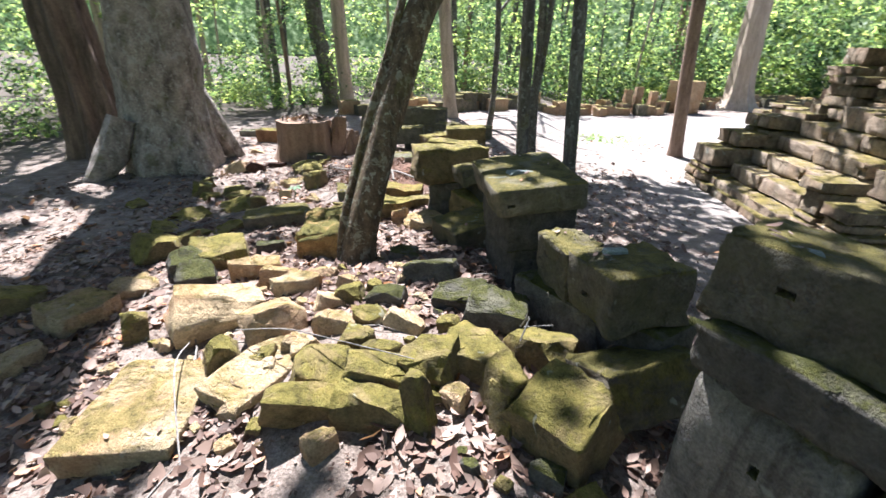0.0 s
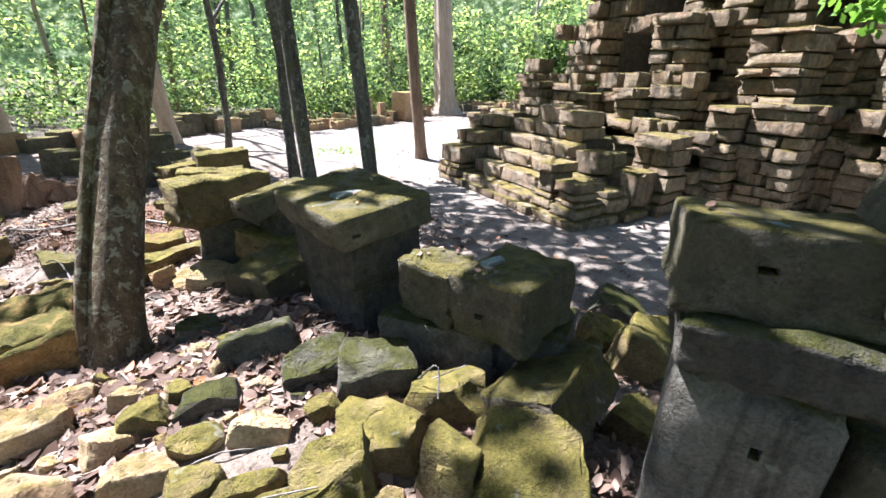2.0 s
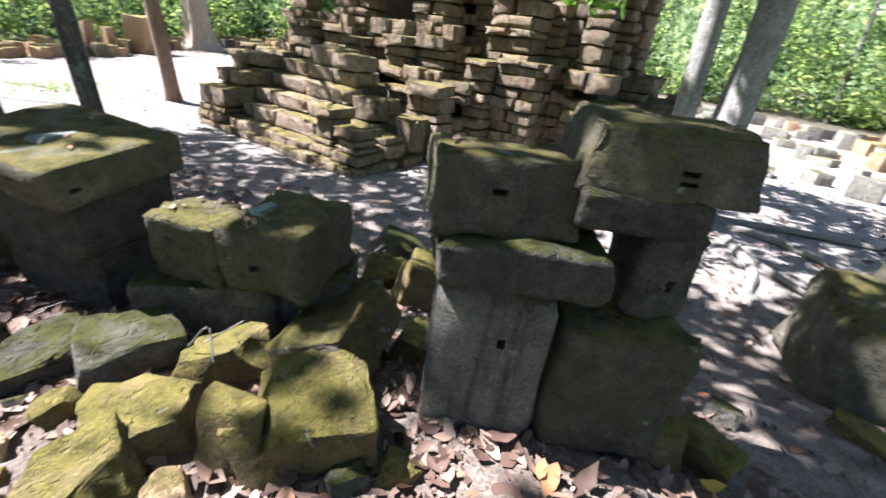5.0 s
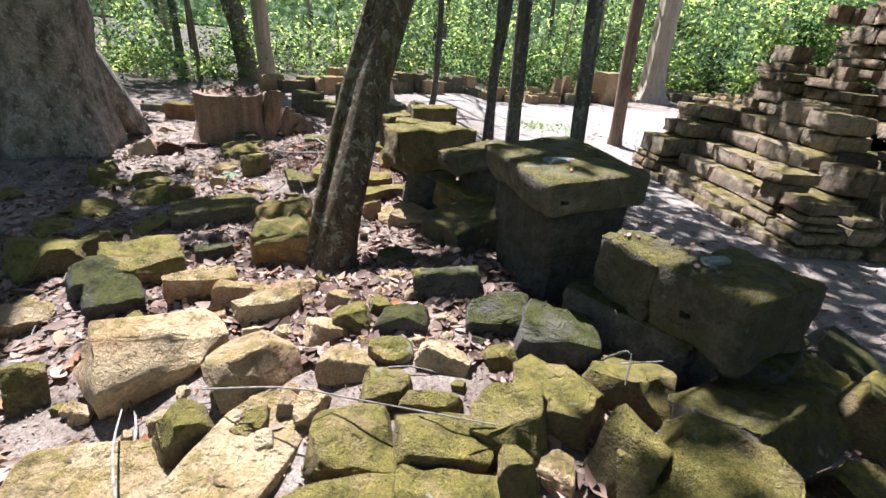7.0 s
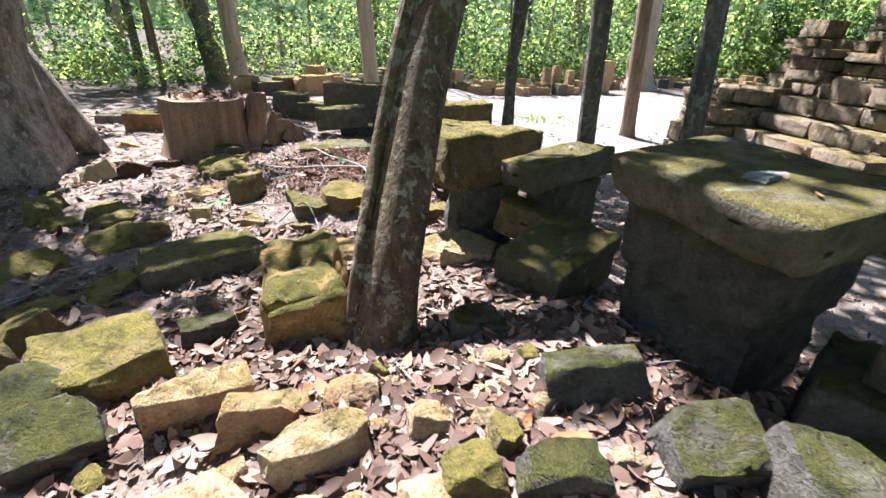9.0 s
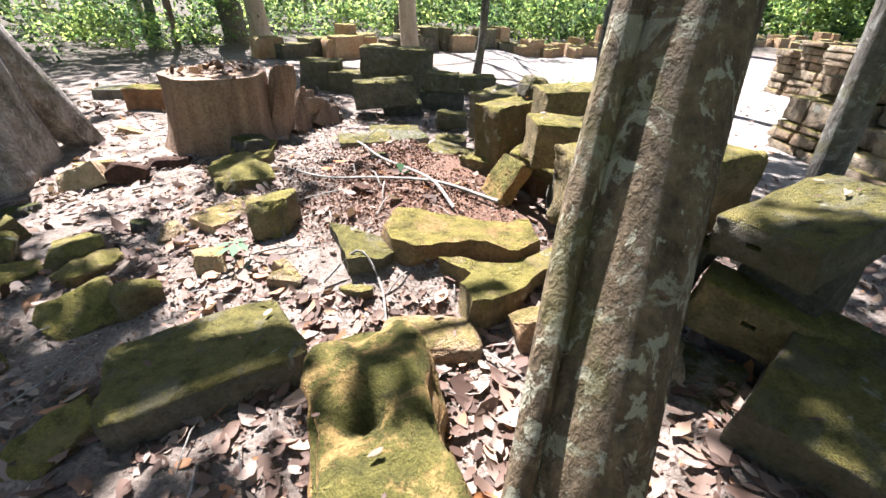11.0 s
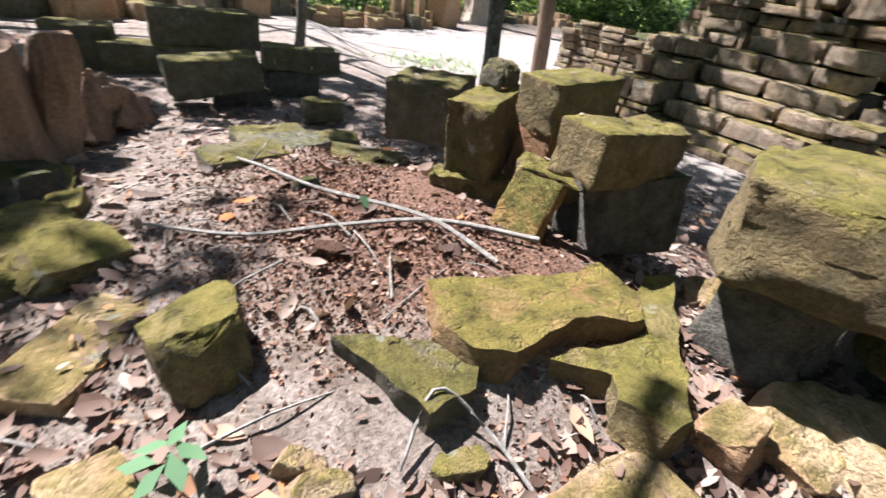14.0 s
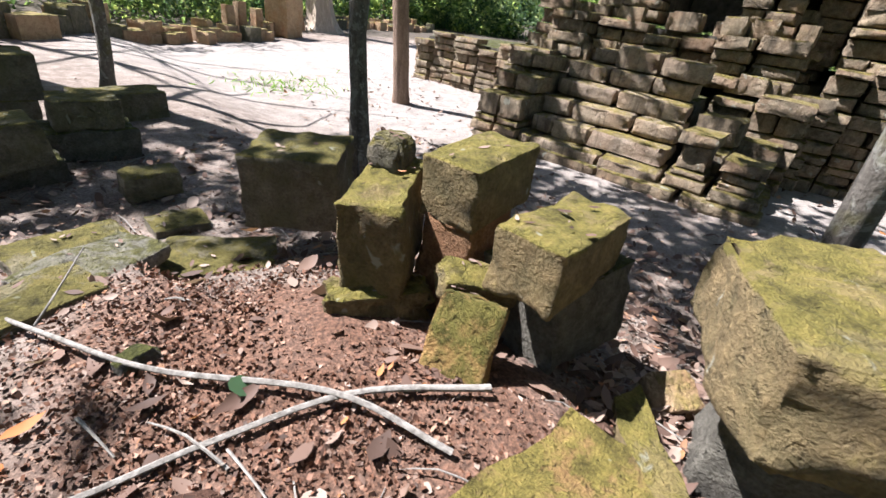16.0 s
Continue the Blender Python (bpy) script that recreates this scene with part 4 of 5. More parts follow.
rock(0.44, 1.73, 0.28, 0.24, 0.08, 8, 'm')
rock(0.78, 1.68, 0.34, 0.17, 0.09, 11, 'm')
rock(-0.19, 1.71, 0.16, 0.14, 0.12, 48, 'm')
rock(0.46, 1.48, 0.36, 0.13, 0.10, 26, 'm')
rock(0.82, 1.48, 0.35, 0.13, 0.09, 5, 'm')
rock(-1.20, 2.75, 0.28, 0.24, 0.11, 33, 'd')
rock(-1.04, 1.95, 0.14, 0.12, 0.12, 47, 'm')
rock(1.21, 1.94, 0.34, 0.27, 0.09, -14, 'm')
rock(1.03, 1.80, 0.25, 0.22, 0.11, -5, 'm')
rock(1.26, 2.36, 0.32, 0.28, 0.12, -5, 'd')
rock(1.54, 2.07, 0.33, 0.25, 0.09, -16, 'm')
rock(1.37, 1.65, 0.19, 0.16, 0.16, -39, 'm')
rock(1.42, 1.51, 0.11, 0.09, 0.16, -30, 'm')
rock(1.66, 1.59, 0.39, 0.33, 0.17, -35, 'm')
rock(3.66, 2.83, 0.52, 0.37, 0.15, -51, 'm')
rock(2.47, 1.84, 0.35, 0.28, 0.09, -61, 'm')
rock(3.76, 3.48, 0.45, 0.38, 0.16, -46, 'd')
rock(1.18, 1.63, 0.13, 0.11, 0.05, -31, 'y')
rock(1.07, 1.47, 0.10, 0.09, 0.17, -5, 'm')
rock(1.02, 2.54, 0.32, 0.24, 0.08, 3, 'd')
rock(0.76, 2.79, 0.34, 0.19, 0.09, 2, 'd')
rock(0.55, 2.44, 0.25, 0.13, 0.06, 1, 'd')
rock(-1.94, 3.09, 0.39, 0.33, 0.11, 58, 'm')
rock(-1.25, 3.09, 0.40, 0.34, 0.12, 40, 'm')
rock(-1.46, 2.89, 0.28, 0.24, 0.14, 54, 'd')
rock(-1.76, 3.33, 0.26, 0.22, 0.08, 52, 'm')
rock(-2.39, 3.63, 0.31, 0.27, 0.07, 68, 'm')
rock(-1.93, 3.54, 0.25, 0.22, 0.06, 63, 'm')
rock(-0.94, 3.39, 0.28, 0.15, 0.05, 35, 'd')
rock(-1.69, 3.74, 0.34, 0.18, 0.05, 57, 'm')
rock(-2.39, 3.99, 0.45, 0.27, 0.06, 60, 'm')
rock(-2.91, 4.80, 0.22, 0.20, 0.19, 41, 'm')
rock(-2.50, 4.92, 0.27, 0.24, 0.11, 33, 'm')
rock(-2.09, 4.43, 0.30, 0.26, 0.06, 41, 'm')
rock(-3.19, 5.95, 0.28, 0.25, 0.17, 33, 'y')
rock(-2.97, 6.06, 0.26, 0.23, 0.14, 17, 'b')
rock(-2.84, 6.43, 0.30, 0.27, 0.06, 22, 'b')
rock(-2.07, 6.10, 0.35, 0.31, 0.13, 43, 'm')
rock(-1.41, 5.14, 0.27, 0.24, 0.23, 25, 'm')
rock(-1.67, 4.82, 0.30, 0.14, 0.08, -62, 'y')
rock(-1.62, 2.46, 0.32, 0.19, 0.07, 58, 'y')
rock(1.31, 3.23, 0.34, 0.31, 0.13, -23, 'r')
rock(0.28, 4.29, 0.37, 0.32, 0.09, 9, 'y')
rock(0.37, 3.35, 0.26, 0.17, 0.06, 6, 'd')
rock(3.21, 2.58, 0.32, 0.29, 0.19, -59, 'm')
rock(-3.34, 4.23, 0.19, 0.17, 0.05, 73, 'm')
rock(-2.30, 2.10, 0.33, 0.27, 0.08, 54, 'm')
rock(-1.63, 2.09, 0.41, 0.30, 0.10, 69, 'y')
rock(-1.66, 2.52, 0.36, 0.14, 0.05, 55, 'y')
rock(-1.53, 1.59, 0.29, 0.16, 0.06, 83, 'y')
rock(3.21, 3.06, 0.34, 0.31, 0.13, -54, 'm')
rock(3.04, 2.54, 0.28, 0.25, 0.21, -32, 'm')
rock(2.71, 0.73, 0.33, 0.18, 0.12, -93, 'm')
rock(2.97, 0.51, 0.30, 0.17, 0.11, -108, 'm')
rock(3.50, 0.52, 0.17, 0.12, 0.06, -93, 'd')
rock(4.13, -0.13, 0.40, 0.15, 0.05, -126, 'm')
rock(-3.05, 5.05, 0.24, 0.22, 0.13, 61, 'm')
rock(-3.26, 6.10, 0.28, 0.25, 0.14, 61, 'y')
rock(-1.90, 5.87, 0.32, 0.29, 0.13, 26, 'm')
rock(-2.19, 6.64, 0.29, 0.26, 0.19, 39, 'd')
rock(-2.02, 5.14, 0.14, 0.13, 0.09, 0, 'y')
rock(-2.34, 5.24, 0.11, 0.10, 0.06, 21, 'd')
rock(-2.31, 4.78, 0.29, 0.14, 0.08, 64, 'm')
rock(-2.68, 4.68, 0.23, 0.14, 0.08, 66, 'm')
rock(-2.16, 4.56, 0.24, 0.09, 0.06, 38, 'm')
rock(-1.87, 4.50, 0.19, 0.14, 0.12, 54, 'm')
rock(-1.22, 4.67, 0.14, 0.09, 0.08, -2, 'y')
rock(-0.84, 4.58, 0.17, 0.08, 0.06, -13, 'm')
rock(-3.28, 5.42, 0.20, 0.15, 0.05, 37, 'd')
rock(-3.78, 7.27, 0.27, 0.18, 0.05, 18, 'y')
rock(-1.95, 5.91, 0.38, 0.23, 0.09, 16, 'm')
rock(-1.99, 6.39, 0.17, 0.16, 0.08, -2, 'm')
rock(-2.22, 6.71, 0.34, 0.31, 0.14, 13, 'm')
rock(0.68, 4.95, 0.18, 0.16, 0.16, -42, 'y')
rock(0.02, 4.36, 0.18, 0.16, 0.16, -84, 'y')
rock(0.37, 4.20, 0.33, 0.27, 0.13, -108, 'y')
rock(-1.25, 4.73, 0.14, 0.06, 0.07, -28, 'y')
rock(-0.98, 5.51, 0.14, 0.07, 0.05, -21, 'b')
rock(-0.95, 6.10, 0.12, 0.09, 0.05, 10, 'd')


# smaller stones that fill the rubble
placed = [(o.location.x, o.location.y, max(o.dimensions.x, o.dimensions.y)) for o in scene.objects if o.name.startswith("rubble_stone")]
random.seed(57)
for _ in range(900):
    x, y = random.uniform(-1.0, 1.75), random.uniform(1.25, 3.1)
    w = random.choice((0.05, 0.06, 0.08, 0.1, 0.13))
    if y > 3.2 - 0.35 * abs(x - 0.3) or x > 2.7 - 0.6 * y or len(placed) > 170:
        continue
    if any(math.hypot(x - a, y - b) < (c + w) * 0.46 for a, b, c in placed):
        continue
    placed.append((x, y, w))
    # paler kinds in the sunlit strip, darker outside: light put into the colour
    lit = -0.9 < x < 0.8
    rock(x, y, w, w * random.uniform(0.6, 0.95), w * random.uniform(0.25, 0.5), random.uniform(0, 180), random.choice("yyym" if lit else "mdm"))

# ---- fallen branches ----
def branch(ctrl, r0, r1, label, n=24):
    r0, r1 = r0 * 0.56, r1 * 0.56
    pts = smooth_line([(x, y, gz(x, y) + dz) for x, y, dz in ctrl], n)
    return tagged(part("fallen_branch", tube_bm(pts, list(np.linspace(r0, r1, n)), 9, 0.25, random.random() * 9), TWIG), label, "branch", "fallen branches")


branch([(-1.40, 7.0, 0.03), (-1.15, 6.4, 0.05), (-0.93, 6.0, 0.04), (-0.55, 5.58, 0.05), (-0.38, 5.22, 0.03)], 0.014, 0.02, "long grey bare branch lying on brown earth")
branch([(-1.66, 6.02, 0.03), (-1.28, 5.76, 0.02), (-0.9, 5.66, 0.03), (-0.5, 5.55, 0.04), (-0.12, 5.31, 0.05)], 0.013, 0.022, "long grey bare branch crossing another")
branch([(-1.18, 6.5, 0.05), (-1.1, 6.55, 0.12), (-0.98, 6.72, 0.2)], 0.008, 0.005, "short forked twig sticking up", 10)
branch([(-0.56, 1.92, 0.05), (-0.25, 1.5, 0.2), (0.08, 1.12, 0.03)], 0.006, 0.008, "straight pale stick across a mossy slab", 12)
branch([(-0.16, 1.86, 0.16), (0.2, 1.8, 0.2), (0.49, 1.74, 0.2), (0.95, 1.7, 0.17)], 0.006, 0.005, "thin curved twig over mossy stones", 14)
branch([(-1.0, 2.25, 0.02), (-0.5, 1.9, 0.04), (-0.25, 1.5, 0.05)], 0.007, 0.01, "thin stick on the leaf litter", 12)
branch([(1.42, 2.12, 0.16), (1.46, 2.0, 0.3), (1.43, 1.9, 0.22)], 0.009, 0.006, "pale forked twig standing among rocks", 10)
branch([(1.44, 2.0, 0.24), (1.58, 1.98, 0.3)], 0.006, 0.004, "pale side twig among rocks", 6)
branch([(-1.0, 4.62, 0.04), (-0.85, 4.75, 0.12), (-0.72, 4.62, 0.05), (-0.66, 4.4, 0.03)], 0.01, 0.012, "curved pale root lying on leaves", 14)
branch([(-2.2, 3.6, 0.02), (-1.95, 3.85, 0.05), (-1.85, 4.2, 0.03)], 0.01, 0.007, "grey stick on the leaf litter", 12)
for ctrl, r0, r1 in (([(8.1, 1.9, -0.02), (7.6, 1.35, 0.03), (6.67, 0.85, 0.04), (6.0, 0.75, 0.03), (5.49, 0.4, 0.0), (5.2, 0.5, -0.05)], 0.13, 0.07), ([(8.2, 1.8, -0.02), (8.1, 0.9, 0.03), (7.9, 0.4, 0.04), (7.5, -0.2, 0.02), (7.6, -0.9, -0.03)], 0.12, 0.05),
                     ([(8.3, 1.7, 0.0), (8.9, 0.6, 0.04), (9.4, -0.3, 0.03), (10.6, -1.2, -0.02)], 0.12, 0.06), ([(7.3, 1.2, 0.02), (6.6, 0.4, 0.04), (6.3, -0.1, 0.0)], 0.07, 0.04)):
    root_line = branch(ctrl, r0, r1, "pale surface root snaking over the sandy ground", 26)
    root_line.name = "surface_root"
    tagged(root_line, "pale surface root snaking over the sandy ground", "root", "surface roots")


# single bright leaves and flakes on the mound
def lone_leaf(x, y, size, material, label, lean, seed):
    rng = np.random.default_rng(seed)
    me = leaf_mesh("fallen_leaf", np.array([[x, y, gz(x, y) + 0.02 + 0.3 * size * lean]]), np.array([[lean, -lean, 1.0]]), np.array([size]), material, rng, 0.5, 0.4, True)
    tagged(new("fallen_leaf", me), label, "leaf", "fallen leaves")


lone_leaf(-0.75, 5.77, 0.12, SEEDLING, "blue-green fallen leaf tipped up on brown earth", 0.7, 1)
lone_leaf(-1.25, 6.03, 0.11, FLAKE, "orange flake of bark on the mound", 0.1, 2)
lone_leaf(-1.33, 5.93, 0.09, FLAKE, "orange flake of bark on the mound", 0.2, 3)
lone_leaf(0.95, 1.55, 0.12, GOLD, "yellow fallen leaf beside a mossy stone", 0.4, 4)
lone_leaf(1.25, 1.35, 0.11, FLAKE, "orange fallen leaf on shaded earth", 0.1, 5)
lone_leaf(2.75, 0.45, 0.14, GOLD, "yellow fallen leaf on the sandy ground", 0.1, 6)

# sparse grass on the clearing
rng = np.random.default_rng(41)
q = np.column_stack([rng.normal(2.8, 0.55, 260), rng.normal(13.0, 0.5, 260)])
ob = new("grass", leaf_mesh("grass", np.column_stack([q, ground_z(q[:, 0], q[:, 1]) + 0.04]), rng.normal(size=(260, 3)) + np.array([0, -1.0, 0.2]), rng.uniform(0.08, 0.18, 260), FRESH, rng, 0.12, 0.3))
tagged(ob, "sparse low green grass on the sunlit clearing", "grass", kind="stuff")

# ---- seedling ----
seedling = tagged(new("seedling"), "small blue-green seedling growing between stones", "plant")
seedling.location = (-1.52, 4.80, gz(-1.52, 4.80) + 0.02)
part("stem", tube_bm([(0, 0, -0.03), (0, 0, 0.06), (0.01, 0, 0.1)], [0.004, 0.004, 0.003], 6), SEEDLING, seedling)
rng = np.random.default_rng(8)
for a in range(6):
    t = a * 1.05
    c = np.array([[math.cos(t) * 0.055, math.sin(t) * 0.055, 0.09 + 0.01 * (a % 2)]])
    ob = new("leaf", leaf_mesh("leaf", c, np.array([[math.cos(t) * 0.3, math.sin(t) * 0.3, 1.0]]), np.array([0.10]), SEEDLING, rng, 0.5))
    ob.parent = seedling


# ---- leaf litter ----
def litter():
    rng = np.random.default_rng(17)
    a = np.column_stack([rng.uniform(-5.5, 3.2, 15000), rng.uniform(-1.0, 9.5, 15000)])
    b = np.column_stack([rng.normal(0.1, 1.6, 20000), rng.normal(3.0, 2.0, 20000)])
    c = np.column_stack([rng.uniform(2.0, 13, 5200), rng.uniform(-3, 14, 5200)])
    p = np.concatenate([a, b, c])
    dens = np.array([noise.noise(Vector((x * 0.8, y * 0.8, 7))) for x, y in p])
    crumb = np.hypot((p[:, 0] + 0.75) / 0.9, (p[:, 1] - 5.7) / 1.1) < 1
    p = p[(dens > -0.42) & ((p[:, 1] < 3.5) | (rng.random(len(p)) < 0.62)) & (~crumb | (rng.random(len(p)) < 0.16))]
    n = len(p)
    z = ground_z(p[:, 0], p[:, 1]) + rng.uniform(0.004, 0.03, n)
    nor = rng.normal(size=(n, 3)) * 0.33 + np.array([0, 0, 1])
    sz = np.clip(rng.lognormal(-2.75, 0.42, n), 0.025, 0.15)
    me = leaf_mesh("leaf_litter", np.column_stack([p, z]), nor, sz, LITTER, rng, 0.46, 0.35, True)
    tagged(new("leaf_litter", me), "dry brown and grey fallen leaves strewn over the earth", "leaf litter", kind="stuff")

    top, tn = [], []
    for m, lx, ly, lz in TOPS:
        if m.translation.y > 8 or m.translation.x > 3:
            continue
        for _ in range(int(rng.integers(2, 9))):
            top.append(m @ Vector((rng.uniform(-0.4, 0.4) * lx, rng.uniform(-0.4, 0.4) * ly, lz * 0.985 + 0.012)))
            tn.append(m.to_3x3() @ Vector((0, 0, 1)))
    tn = np.array(tn) + rng.normal(size=(len(tn), 3)) * 0.12
    me = leaf_mesh("stone_top_leaves", np.array(top), tn, rng.uniform(0.02, 0.06, len(top)), LITTER, rng, 0.4, 0.15, True)
    tagged(new("stone_top_leaves", me), "dry leaves fallen on the tops of the blocks", "leaf litter", kind="stuff")
    bms = []
    for _ in range(240):
        x, y = rng.normal(-0.5, 1.8), rng.normal(3.8, 2.3)
        a, ln = rng.uniform(0, 6.28), rng.uniform(0.08, 0.4)
        dx, dy = math.cos(a) * ln, math.sin(a) * ln
        bend = rng.uniform(-0.15, 0.15) * ln
        pts = [(x, y, gz(x, y) + 0.012), (x + dx * 0.5 - dy * bend, y + dy * 0.5 + dx * bend, gz(x + dx / 2, y + dy / 2) + rng.uniform(0.015, 0.05)), (x + dx, y + dy, gz(x + dx, y + dy) + 0.012)]
        bms.append(tube_bm(smooth_line(pts, 5), list(np.linspace(0.0045, 0.002, 5) * rng.uniform(0.7, 1.5)), 5))
    tagged(part("twig_litter", join(bms), TWIG), "thin dry twigs scattered over the leaf litter", "twigs", kind="stuff")
    q = np.column_stack([rng.normal(-0.6, 2.0, 42000), rng.normal(3.8, 2.6, 42000)])
    n = len(q)
    z = ground_z(q[:, 0], q[:, 1]) + rng.uniform(0.0, 0.014, n)
    me = leaf_mesh("leaf_crumbs", np.column_stack([q, z]), rng.normal(size=(n, 3)) * 0.5 + np.array([0, 0, 1]), rng.uniform(0.010, 0.034, n), LITTER, rng, 0.5, 0.3)
    tagged(new("leaf_crumbs", me), "small broken leaf and bark crumbs on the earth", "leaf litter", kind="stuff")

    q = np.column_stack([rng.normal(-0.75, 0.55, 16000), rng.normal(5.7, 0.7, 16000)])
    z = ground_z(q[:, 0], q[:, 1]) + rng.uniform(0.0, 0.016, len(q))
    me = leaf_mesh("earth_crumbs", np.column_stack([q, z]), rng.normal(size=(len(q), 3)) + np.array([0, 0, 0.6]), rng.uniform(0.008, 0.03, len(q)), CRUMB, rng, 0.75, 0.6)
    tagged(new("earth_crumbs", me), "red-brown crumbs of loose earth on the mound", "earth", kind="stuff")


litter()

# ---- far tumbled wall round the clearing ----
random.seed(33)
LINE = [(-4.4, 12.6), (-2.3, 14.2), (0.6, 17.0), (3.2, 18.6), (5.2, 19.6), (8.6, 24.2), (13.5, 26.5), (20, 28)]
for (ax, ay), (bx, by) in zip(LINE, LINE[1:]):
    ln = math.hypot(bx - ax, by - ay)
    s = 0.0
    while s < ln:
        w = random.uniform(0.35, 0.8)
        x, y = ax + (bx - ax) * s / ln, ay + (by - ay) * s / ln
        yaw = math.degrees(math.atan2(by - ay, bx - ax)) + random.uniform(-14, 14)
        h = random.uniform(0.26, 0.5)
        mat, lab = random.choice(((FAR, "orange-brown block of a tumbled wall, sunlight put into its colour"), (FAR, "pale block of a tumbled wall, sunlight put into its colour"), (MOSSY, "mossy block of a tumbled wall")))
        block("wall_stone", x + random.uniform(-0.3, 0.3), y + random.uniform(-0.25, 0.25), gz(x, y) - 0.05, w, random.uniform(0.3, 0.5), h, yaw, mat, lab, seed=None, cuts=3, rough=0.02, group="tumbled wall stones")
        if random.random() < 0.55:
            block("wall_stone", x + 0.35, y + 0.5, gz(x, y) - 0.05, w * 0.9, 0.45, h + random.uniform(0.0, 0.3), yaw + 8, mat, lab, cuts=3, rough=0.02, group="tumbled wall stones")
        s += w * 0.95
for x, y, h in ((4.3, 19.6, 0.95), (4.7, 19.75, 1.05), (5.3, 20.0, 0.9)):
    block("standing_stone", x, y, gz(x, y) - 0.04, 0.32, 0.3, h, 20, FAR, "upright sun-toned stone standing on the tumbled wall", taper=0.3, cuts=4, group="tumbled wall stones")
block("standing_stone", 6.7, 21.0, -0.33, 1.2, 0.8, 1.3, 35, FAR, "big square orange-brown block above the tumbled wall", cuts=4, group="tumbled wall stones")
for i in range(95):
    x, y = random.uniform(12, 27), random.uniform(-4, 9)
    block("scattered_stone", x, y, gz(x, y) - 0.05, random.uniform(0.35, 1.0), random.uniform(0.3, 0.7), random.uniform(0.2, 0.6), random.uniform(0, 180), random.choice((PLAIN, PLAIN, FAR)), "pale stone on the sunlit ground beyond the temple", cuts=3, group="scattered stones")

# ---- temple ----
temple = tagged(new("temple_ruin"), "ruined stepped sandstone temple with a worn stair", "temple", kind="structure")
temple.matrix_world = pose(4.65, 5.42, -0.31, 0, 0, 8.7)
random.seed(77)
BRICKS = [mesh_of("brick", block_bm(1, 1, 1, 4, 0.03, 0.03, 5 + k * 3.3, 0, 1.3, 0.05), RUIN) for k in range(9)]
STEPS = [mesh_of("brick", block_bm(1, 1, 1, 4, 0.03, 0.035, 7 + k * 4.1, 0, 0.9, 0.03), STAIR) for k in range(5)]
KX, KY, KZ = 1.19, 1.28, 1.17


def brick(x0, x1, y0, y1, z0, z1, jit=0.02, pool=None):
    ob = new("brick", random.choice(pool or BRICKS))
    ob.parent = temple
    j = lambda: random.uniform(-jit, jit)
    ob.matrix_basis = pose(KX * (x0 + x1) / 2 + j(), KY * (y0 + y1) / 2 + j(), KZ * z0, random.uniform(-1.5, 1.5), random.uniform(-1.5, 1.5), random.uniform(-3, 3)) @ Matrix.Diagonal((KX * (x1 - x0) - 0.01, KY * (y1 - y0) - 0.014, KZ * (z1 - z0) - 0.006, 1))
    return ob


def run_y(x0, x1, y0, y1, z0, z1, lo=0.28, hi=0.62, jit=0.03, pool=None):
    y = y0
    while y < y1 - 0.05:
        w = min(random.uniform(lo, hi), y1 - y)
        if y1 - y - w < 0.15:
            w = y1 - y
        brick(x0, x1, y, y + w, z0, z1, jit, pool)
        y += w


def core(x0, x1, y0, y1, z0, z1):
    bm = block_bm(KX * (x1 - x0), KY * (y1 - y0), KZ * (z1 - z0), 3, 0.01, 0.03, 2.2)
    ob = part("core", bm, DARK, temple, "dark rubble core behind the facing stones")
    ob.location = (KX * (x0 + x1) / 2, KY * (y0 + y1) / 2, KZ * z0)


def bays(a0, a1, z0, z1, lay, high=(0.11, 0.24), ragged=0.25, deep=0.16):
    """A redented face: upright bays that step in and out, each with courses of its own."""
    a, k = a0, random.randint(0, 1)
    while a < a1 - 0.05:
        w = min(random.uniform(0.38, 0.72), a1 - a)
        if a1 - a - w < 0.2:
            w = a1 - a
        out = (0.0 if k % 2 else deep) + random.uniform(-0.05, 0.05)
        top = z1 - (random.random() ** 2) * ragged
        z = z0
        while z < top - 0.05:
            h = min(random.uniform(*high), top - z)
            if top - z - h < 0.07:
                h = top - z
            o = out + random.uniform(-0.035, 0.045) + (0.05 if z < z0 + 0.1 or z + h > top - 0.05 else 0)
            if w > 0.5 and random.random() < 0.55:
                m = a + w * random.uniform(0.35, 0.65)
                lay(a, m, o, z, z + h)
                lay(m, a + w, o + random.uniform(-0.05, 0.04), z, z + h)
            elif random.random() > 0.03:
                lay(a, a + w, o, z, z + h)
            z += h
        a += w
        k += 1


def tier(x0, y0, x1, y1, z0, z1, back=0.34, west=True, south=True, gap=None, **kw):
    """Facing stones on the west and south sides of a body, with a rubble core inside."""
    lay_w = lambda a, b, o, p, q: brick(x0 - o, x0 + back, a, b, p, q)
    lay_s = lambda a, b, o, p, q: brick(a, b, y0 - o, y0 + back, p, q)
    if west:
        if gap:
            bays(y0, gap[0], z0, z1, lay_w, **kw)
            bays(gap[1], y1, z0, z1, lay_w, **kw)
        else:
            bays(y0, y1, z0, z1, lay_w, **kw)
    if south:
        bays(x0 + back, x1, z0, z1, lay_s, **kw)
    cut = back * 0.75
    if gap:
        core(x0 + cut, x1, y0 + cut, gap[0], z0, z1 - 0.12)
        core(x0 + cut, x1, gap[1], y1, z0, z1 - 0.12)
        core(x0 + 1.3, x1, gap[0], gap[1], z0, z1 - 0.12)
    else:
        core(x0 + cut, x1, y0 + cut, y1, z0, z1 - 0.12)


# plinth
run_y(0.0, 0.34, 0.0, 3.1, 0.0, 0.13, 0.35, 0.8)
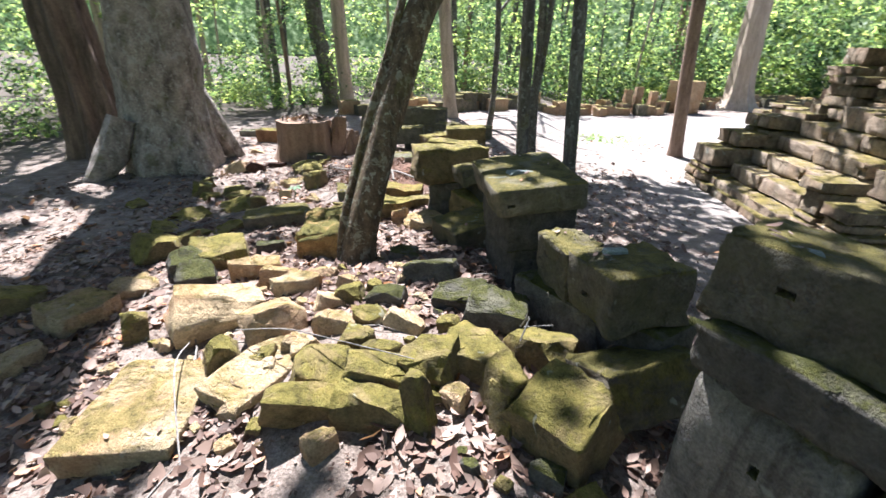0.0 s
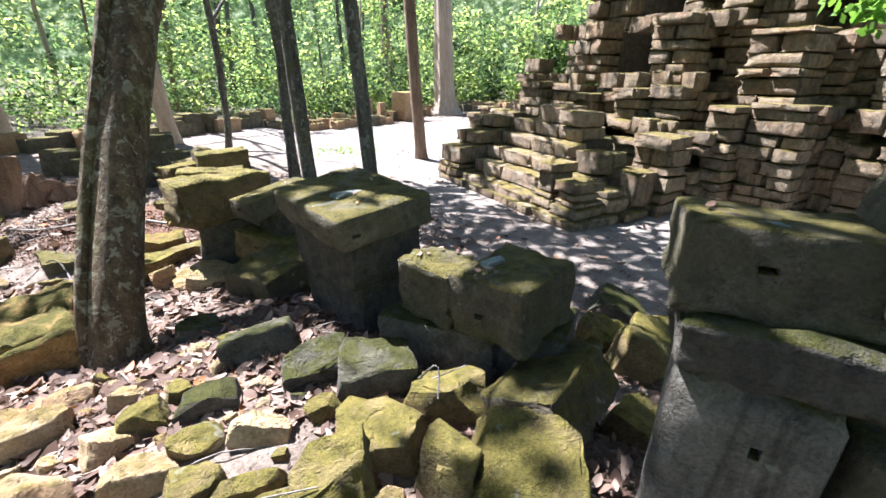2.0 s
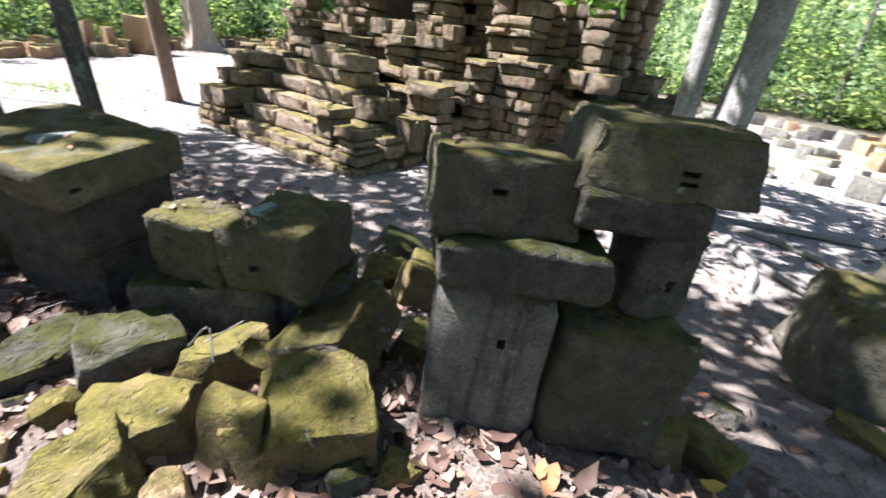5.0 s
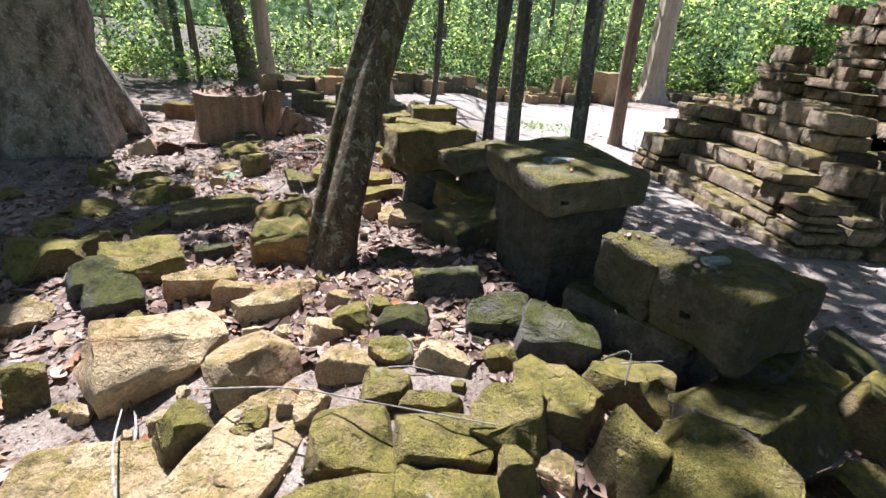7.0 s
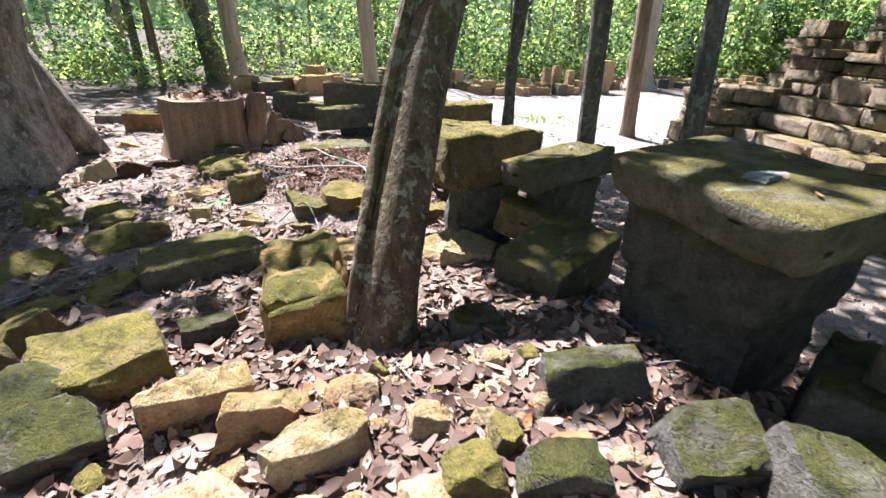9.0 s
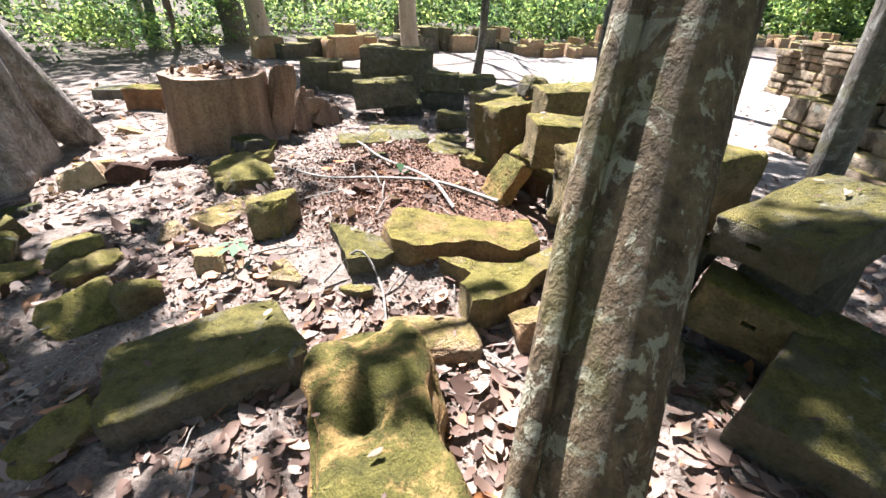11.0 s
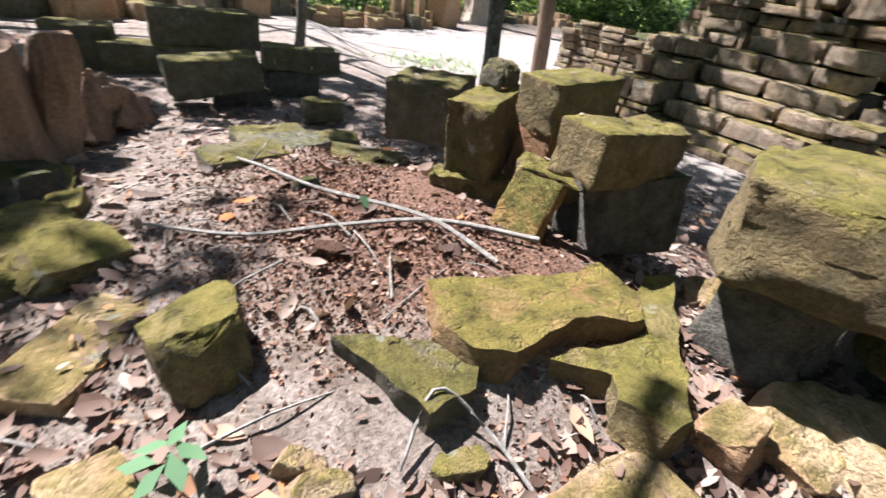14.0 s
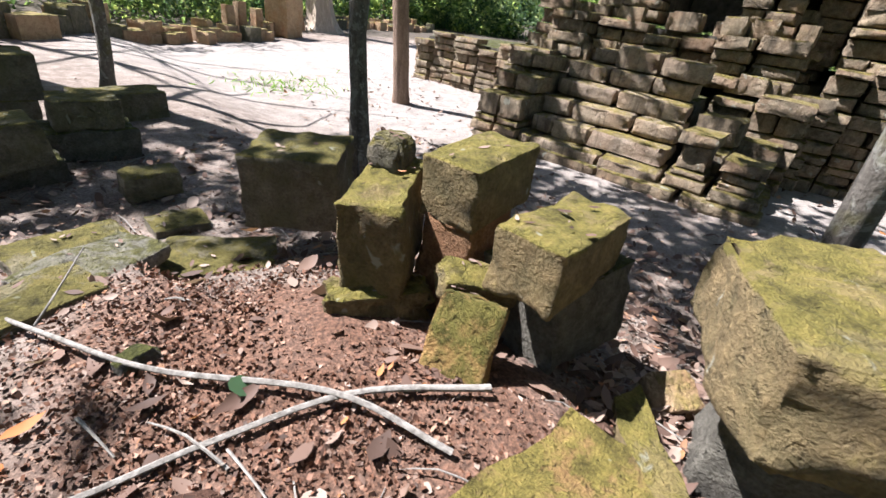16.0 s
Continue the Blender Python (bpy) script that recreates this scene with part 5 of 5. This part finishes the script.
for x in (0.34, 0.86, 1.4):
    brick(x, x + 0.5, 0.0, 0.34, 0.0, 0.13)
core(0.3, 1.3, 0.3, 3.0, 0, 0.12)
# south cheek: two low stepped pedestals with mouldings
for x, y, w, d, top in ((0.07, 0.05, 0.56, 0.44, 0.56), (0.12, 0.5, 0.52, 0.40, 0.72)):
    brick(x, x + w, y, y + d, 0.13, 0.26, 0.01)
    brick(x + 0.05, x + w - 0.04, y + 0.04, y + d - 0.03, 0.26, 0.33, 0.01)
    brick(x + 0.08, x + w - 0.07, y + 0.07, y + d - 0.05, 0.33, top - 0.13, 0.01)
    brick(x + 0.03, x + w - 0.03, y + 0.03, y + d - 0.02, top - 0.13, top, 0.01)
brick(0.64, 1.1, 0.08, 0.5, 0.13, 0.32); brick(0.66, 1.02, 0.12, 0.5, 0.32, 0.42); brick(0.66, 1.2, 0.5, 0.92, 0.13, 0.5); brick(0.9, 1.4, 0.45, 0.92, 0.5, 0.82); brick(1.1, 1.62, 0.1, 0.6, 0.13, 0.62)
# stair
for k in range(5):
    run_y(0.10 + 0.25 * k, 0.66 + 0.25 * k, 0.92 + 0.03 * k, 2.5, 0.03 + 0.21 * k, 0.235 + 0.21 * k, 0.42, 0.85, 0.02, STEPS)
core(0.6, 1.4, 0.95, 2.5, 0, 0.24); core(0.9, 1.7, 0.95, 2.5, 0, 0.6); core(1.2, 2.1, 0.95, 2.5, 0, 0.9)
for x0, x1, y0, y1, z0, z1 in ((1.05, 1.5, 0.95, 1.45, 1.08, 1.3), (1.2, 1.75, 1.5, 2.0, 1.08, 1.34), (1.5, 2.0, 1.95, 2.4, 1.08, 1.26)):
    brick(x0, x1, y0, y1, z0, z1, 0.04, STEPS)
# north cheek, stepping up
for x0, x1, z0, z1 in ((0.02, 0.5, 0.13, 0.26), (0.06, 0.47, 0.26, 0.34), (0.08, 0.46, 0.34, 0.62), (0.4, 0.9, 0.13, 0.66), (0.38, 0.84, 0.66, 0.86), (0.75, 1.3, 0.2, 0.92), (0.72, 1.25, 0.92, 1.1)):
    brick(x0, x1, 2.52, 2.82, z0, z1, 0.015)
    brick(x0, x1, 2.82, 3.12, z0, z1, 0.015)
# bodies
tier(1.62, -0.05, 6.5, 3.6, 0.0, 1.12, gap=(0.95, 2.5), deep=0.12)
tier(2.0, 0.25, 6.3, 3.2, 1.05, 1.72, high=(0.12, 0.2), deep=0.22)
tier(2.5, 0.5, 6.2, 2.9, 1.65, 2.6, gap=(1.1, 1.95), deep=0.2)
tier(2.9, 0.8, 6.0, 2.7, 2.5, 5.0, gap=(1.1, 1.95), high=(0.14, 0.3), ragged=0.8, deep=0.2)
tier(2.35, -0.95, 6.5, 0.0, 0.0, 1.5, high=(0.09, 0.2), deep=0.2)
tier(2.85, -0.7, 6.3, 0.4, 1.42, 2.5, deep=0.22, high=(0.1, 0.22))
tier(3.2, -0.3, 6.2, 0.9, 2.4, 4.5, high=(0.14, 0.3), ragged=0.8, deep=0.2)
tier(3.1, -1.75, 6.3, -0.9, 0.0, 1.5, ragged=0.5, high=(0.1, 0.22))
tier(3.5, -1.45, 6.2, -0.6, 1.4, 3.4, ragged=0.7, high=(0.12, 0.28))
tier(4.2, -2.3, 6.6, -1.7, 0.0, 1.2, ragged=0.7)
tier(2.9, 3.6, 6.4, 6.4, 0.0, 1.0, south=False, high=(0.09, 0.18), deep=0.1)
# corner turret of the upper terrace
for w, z0, z1 in ((0.7, 1.1, 1.3), (0.55, 1.3, 1.45), (0.45, 1.45, 1.65), (0.6, 1.65, 1.8), (0.4, 1.8, 2.05)):
    brick(2.2 - w / 2, 2.2 + w / 2, 3.2 - w / 2, 3.2 + w / 2, z0, z1, 0.01)
# blocks lying on the terraces
for _ in range(46):
    x, y = random.uniform(1.65, 2.9), random.uniform(-0.9, 3.2)
    z = 1.1 if x < 1.95 else (1.68 if x < 2.4 else 2.5)
    if y < 0.2 or 0.95 < y < 2.5 and z < 1.3:
        continue
    brick(x, x + random.uniform(0.2, 0.42), y, y + random.uniform(0.2, 0.4), z - 0.1, z + random.uniform(0.05, 0.2), 0.05)
# tumbled stones east of the temple's south side
random.seed(91)
for i in range(34):
    u = random.random()
    x, y = 6.6 + random.uniform(0, 3.4), random.uniform(-2.4, 1.6)
    h = max(0.0, 1.3 - (x - 6.4) * 0.42)
    block_w = random.uniform(0.4, 0.8)
    p = temple.matrix_world @ Vector((x, y, 0))
    block("tumbled_stone", p.x, p.y, gz(p.x, p.y) - 0.04, block_w, random.uniform(0.35, 0.6), 0.25 + h * random.uniform(0.3, 1.0), random.uniform(0, 180), PLAIN, "grey stone in the temple's collapsed corner", cuts=3, group="tumbled stones")
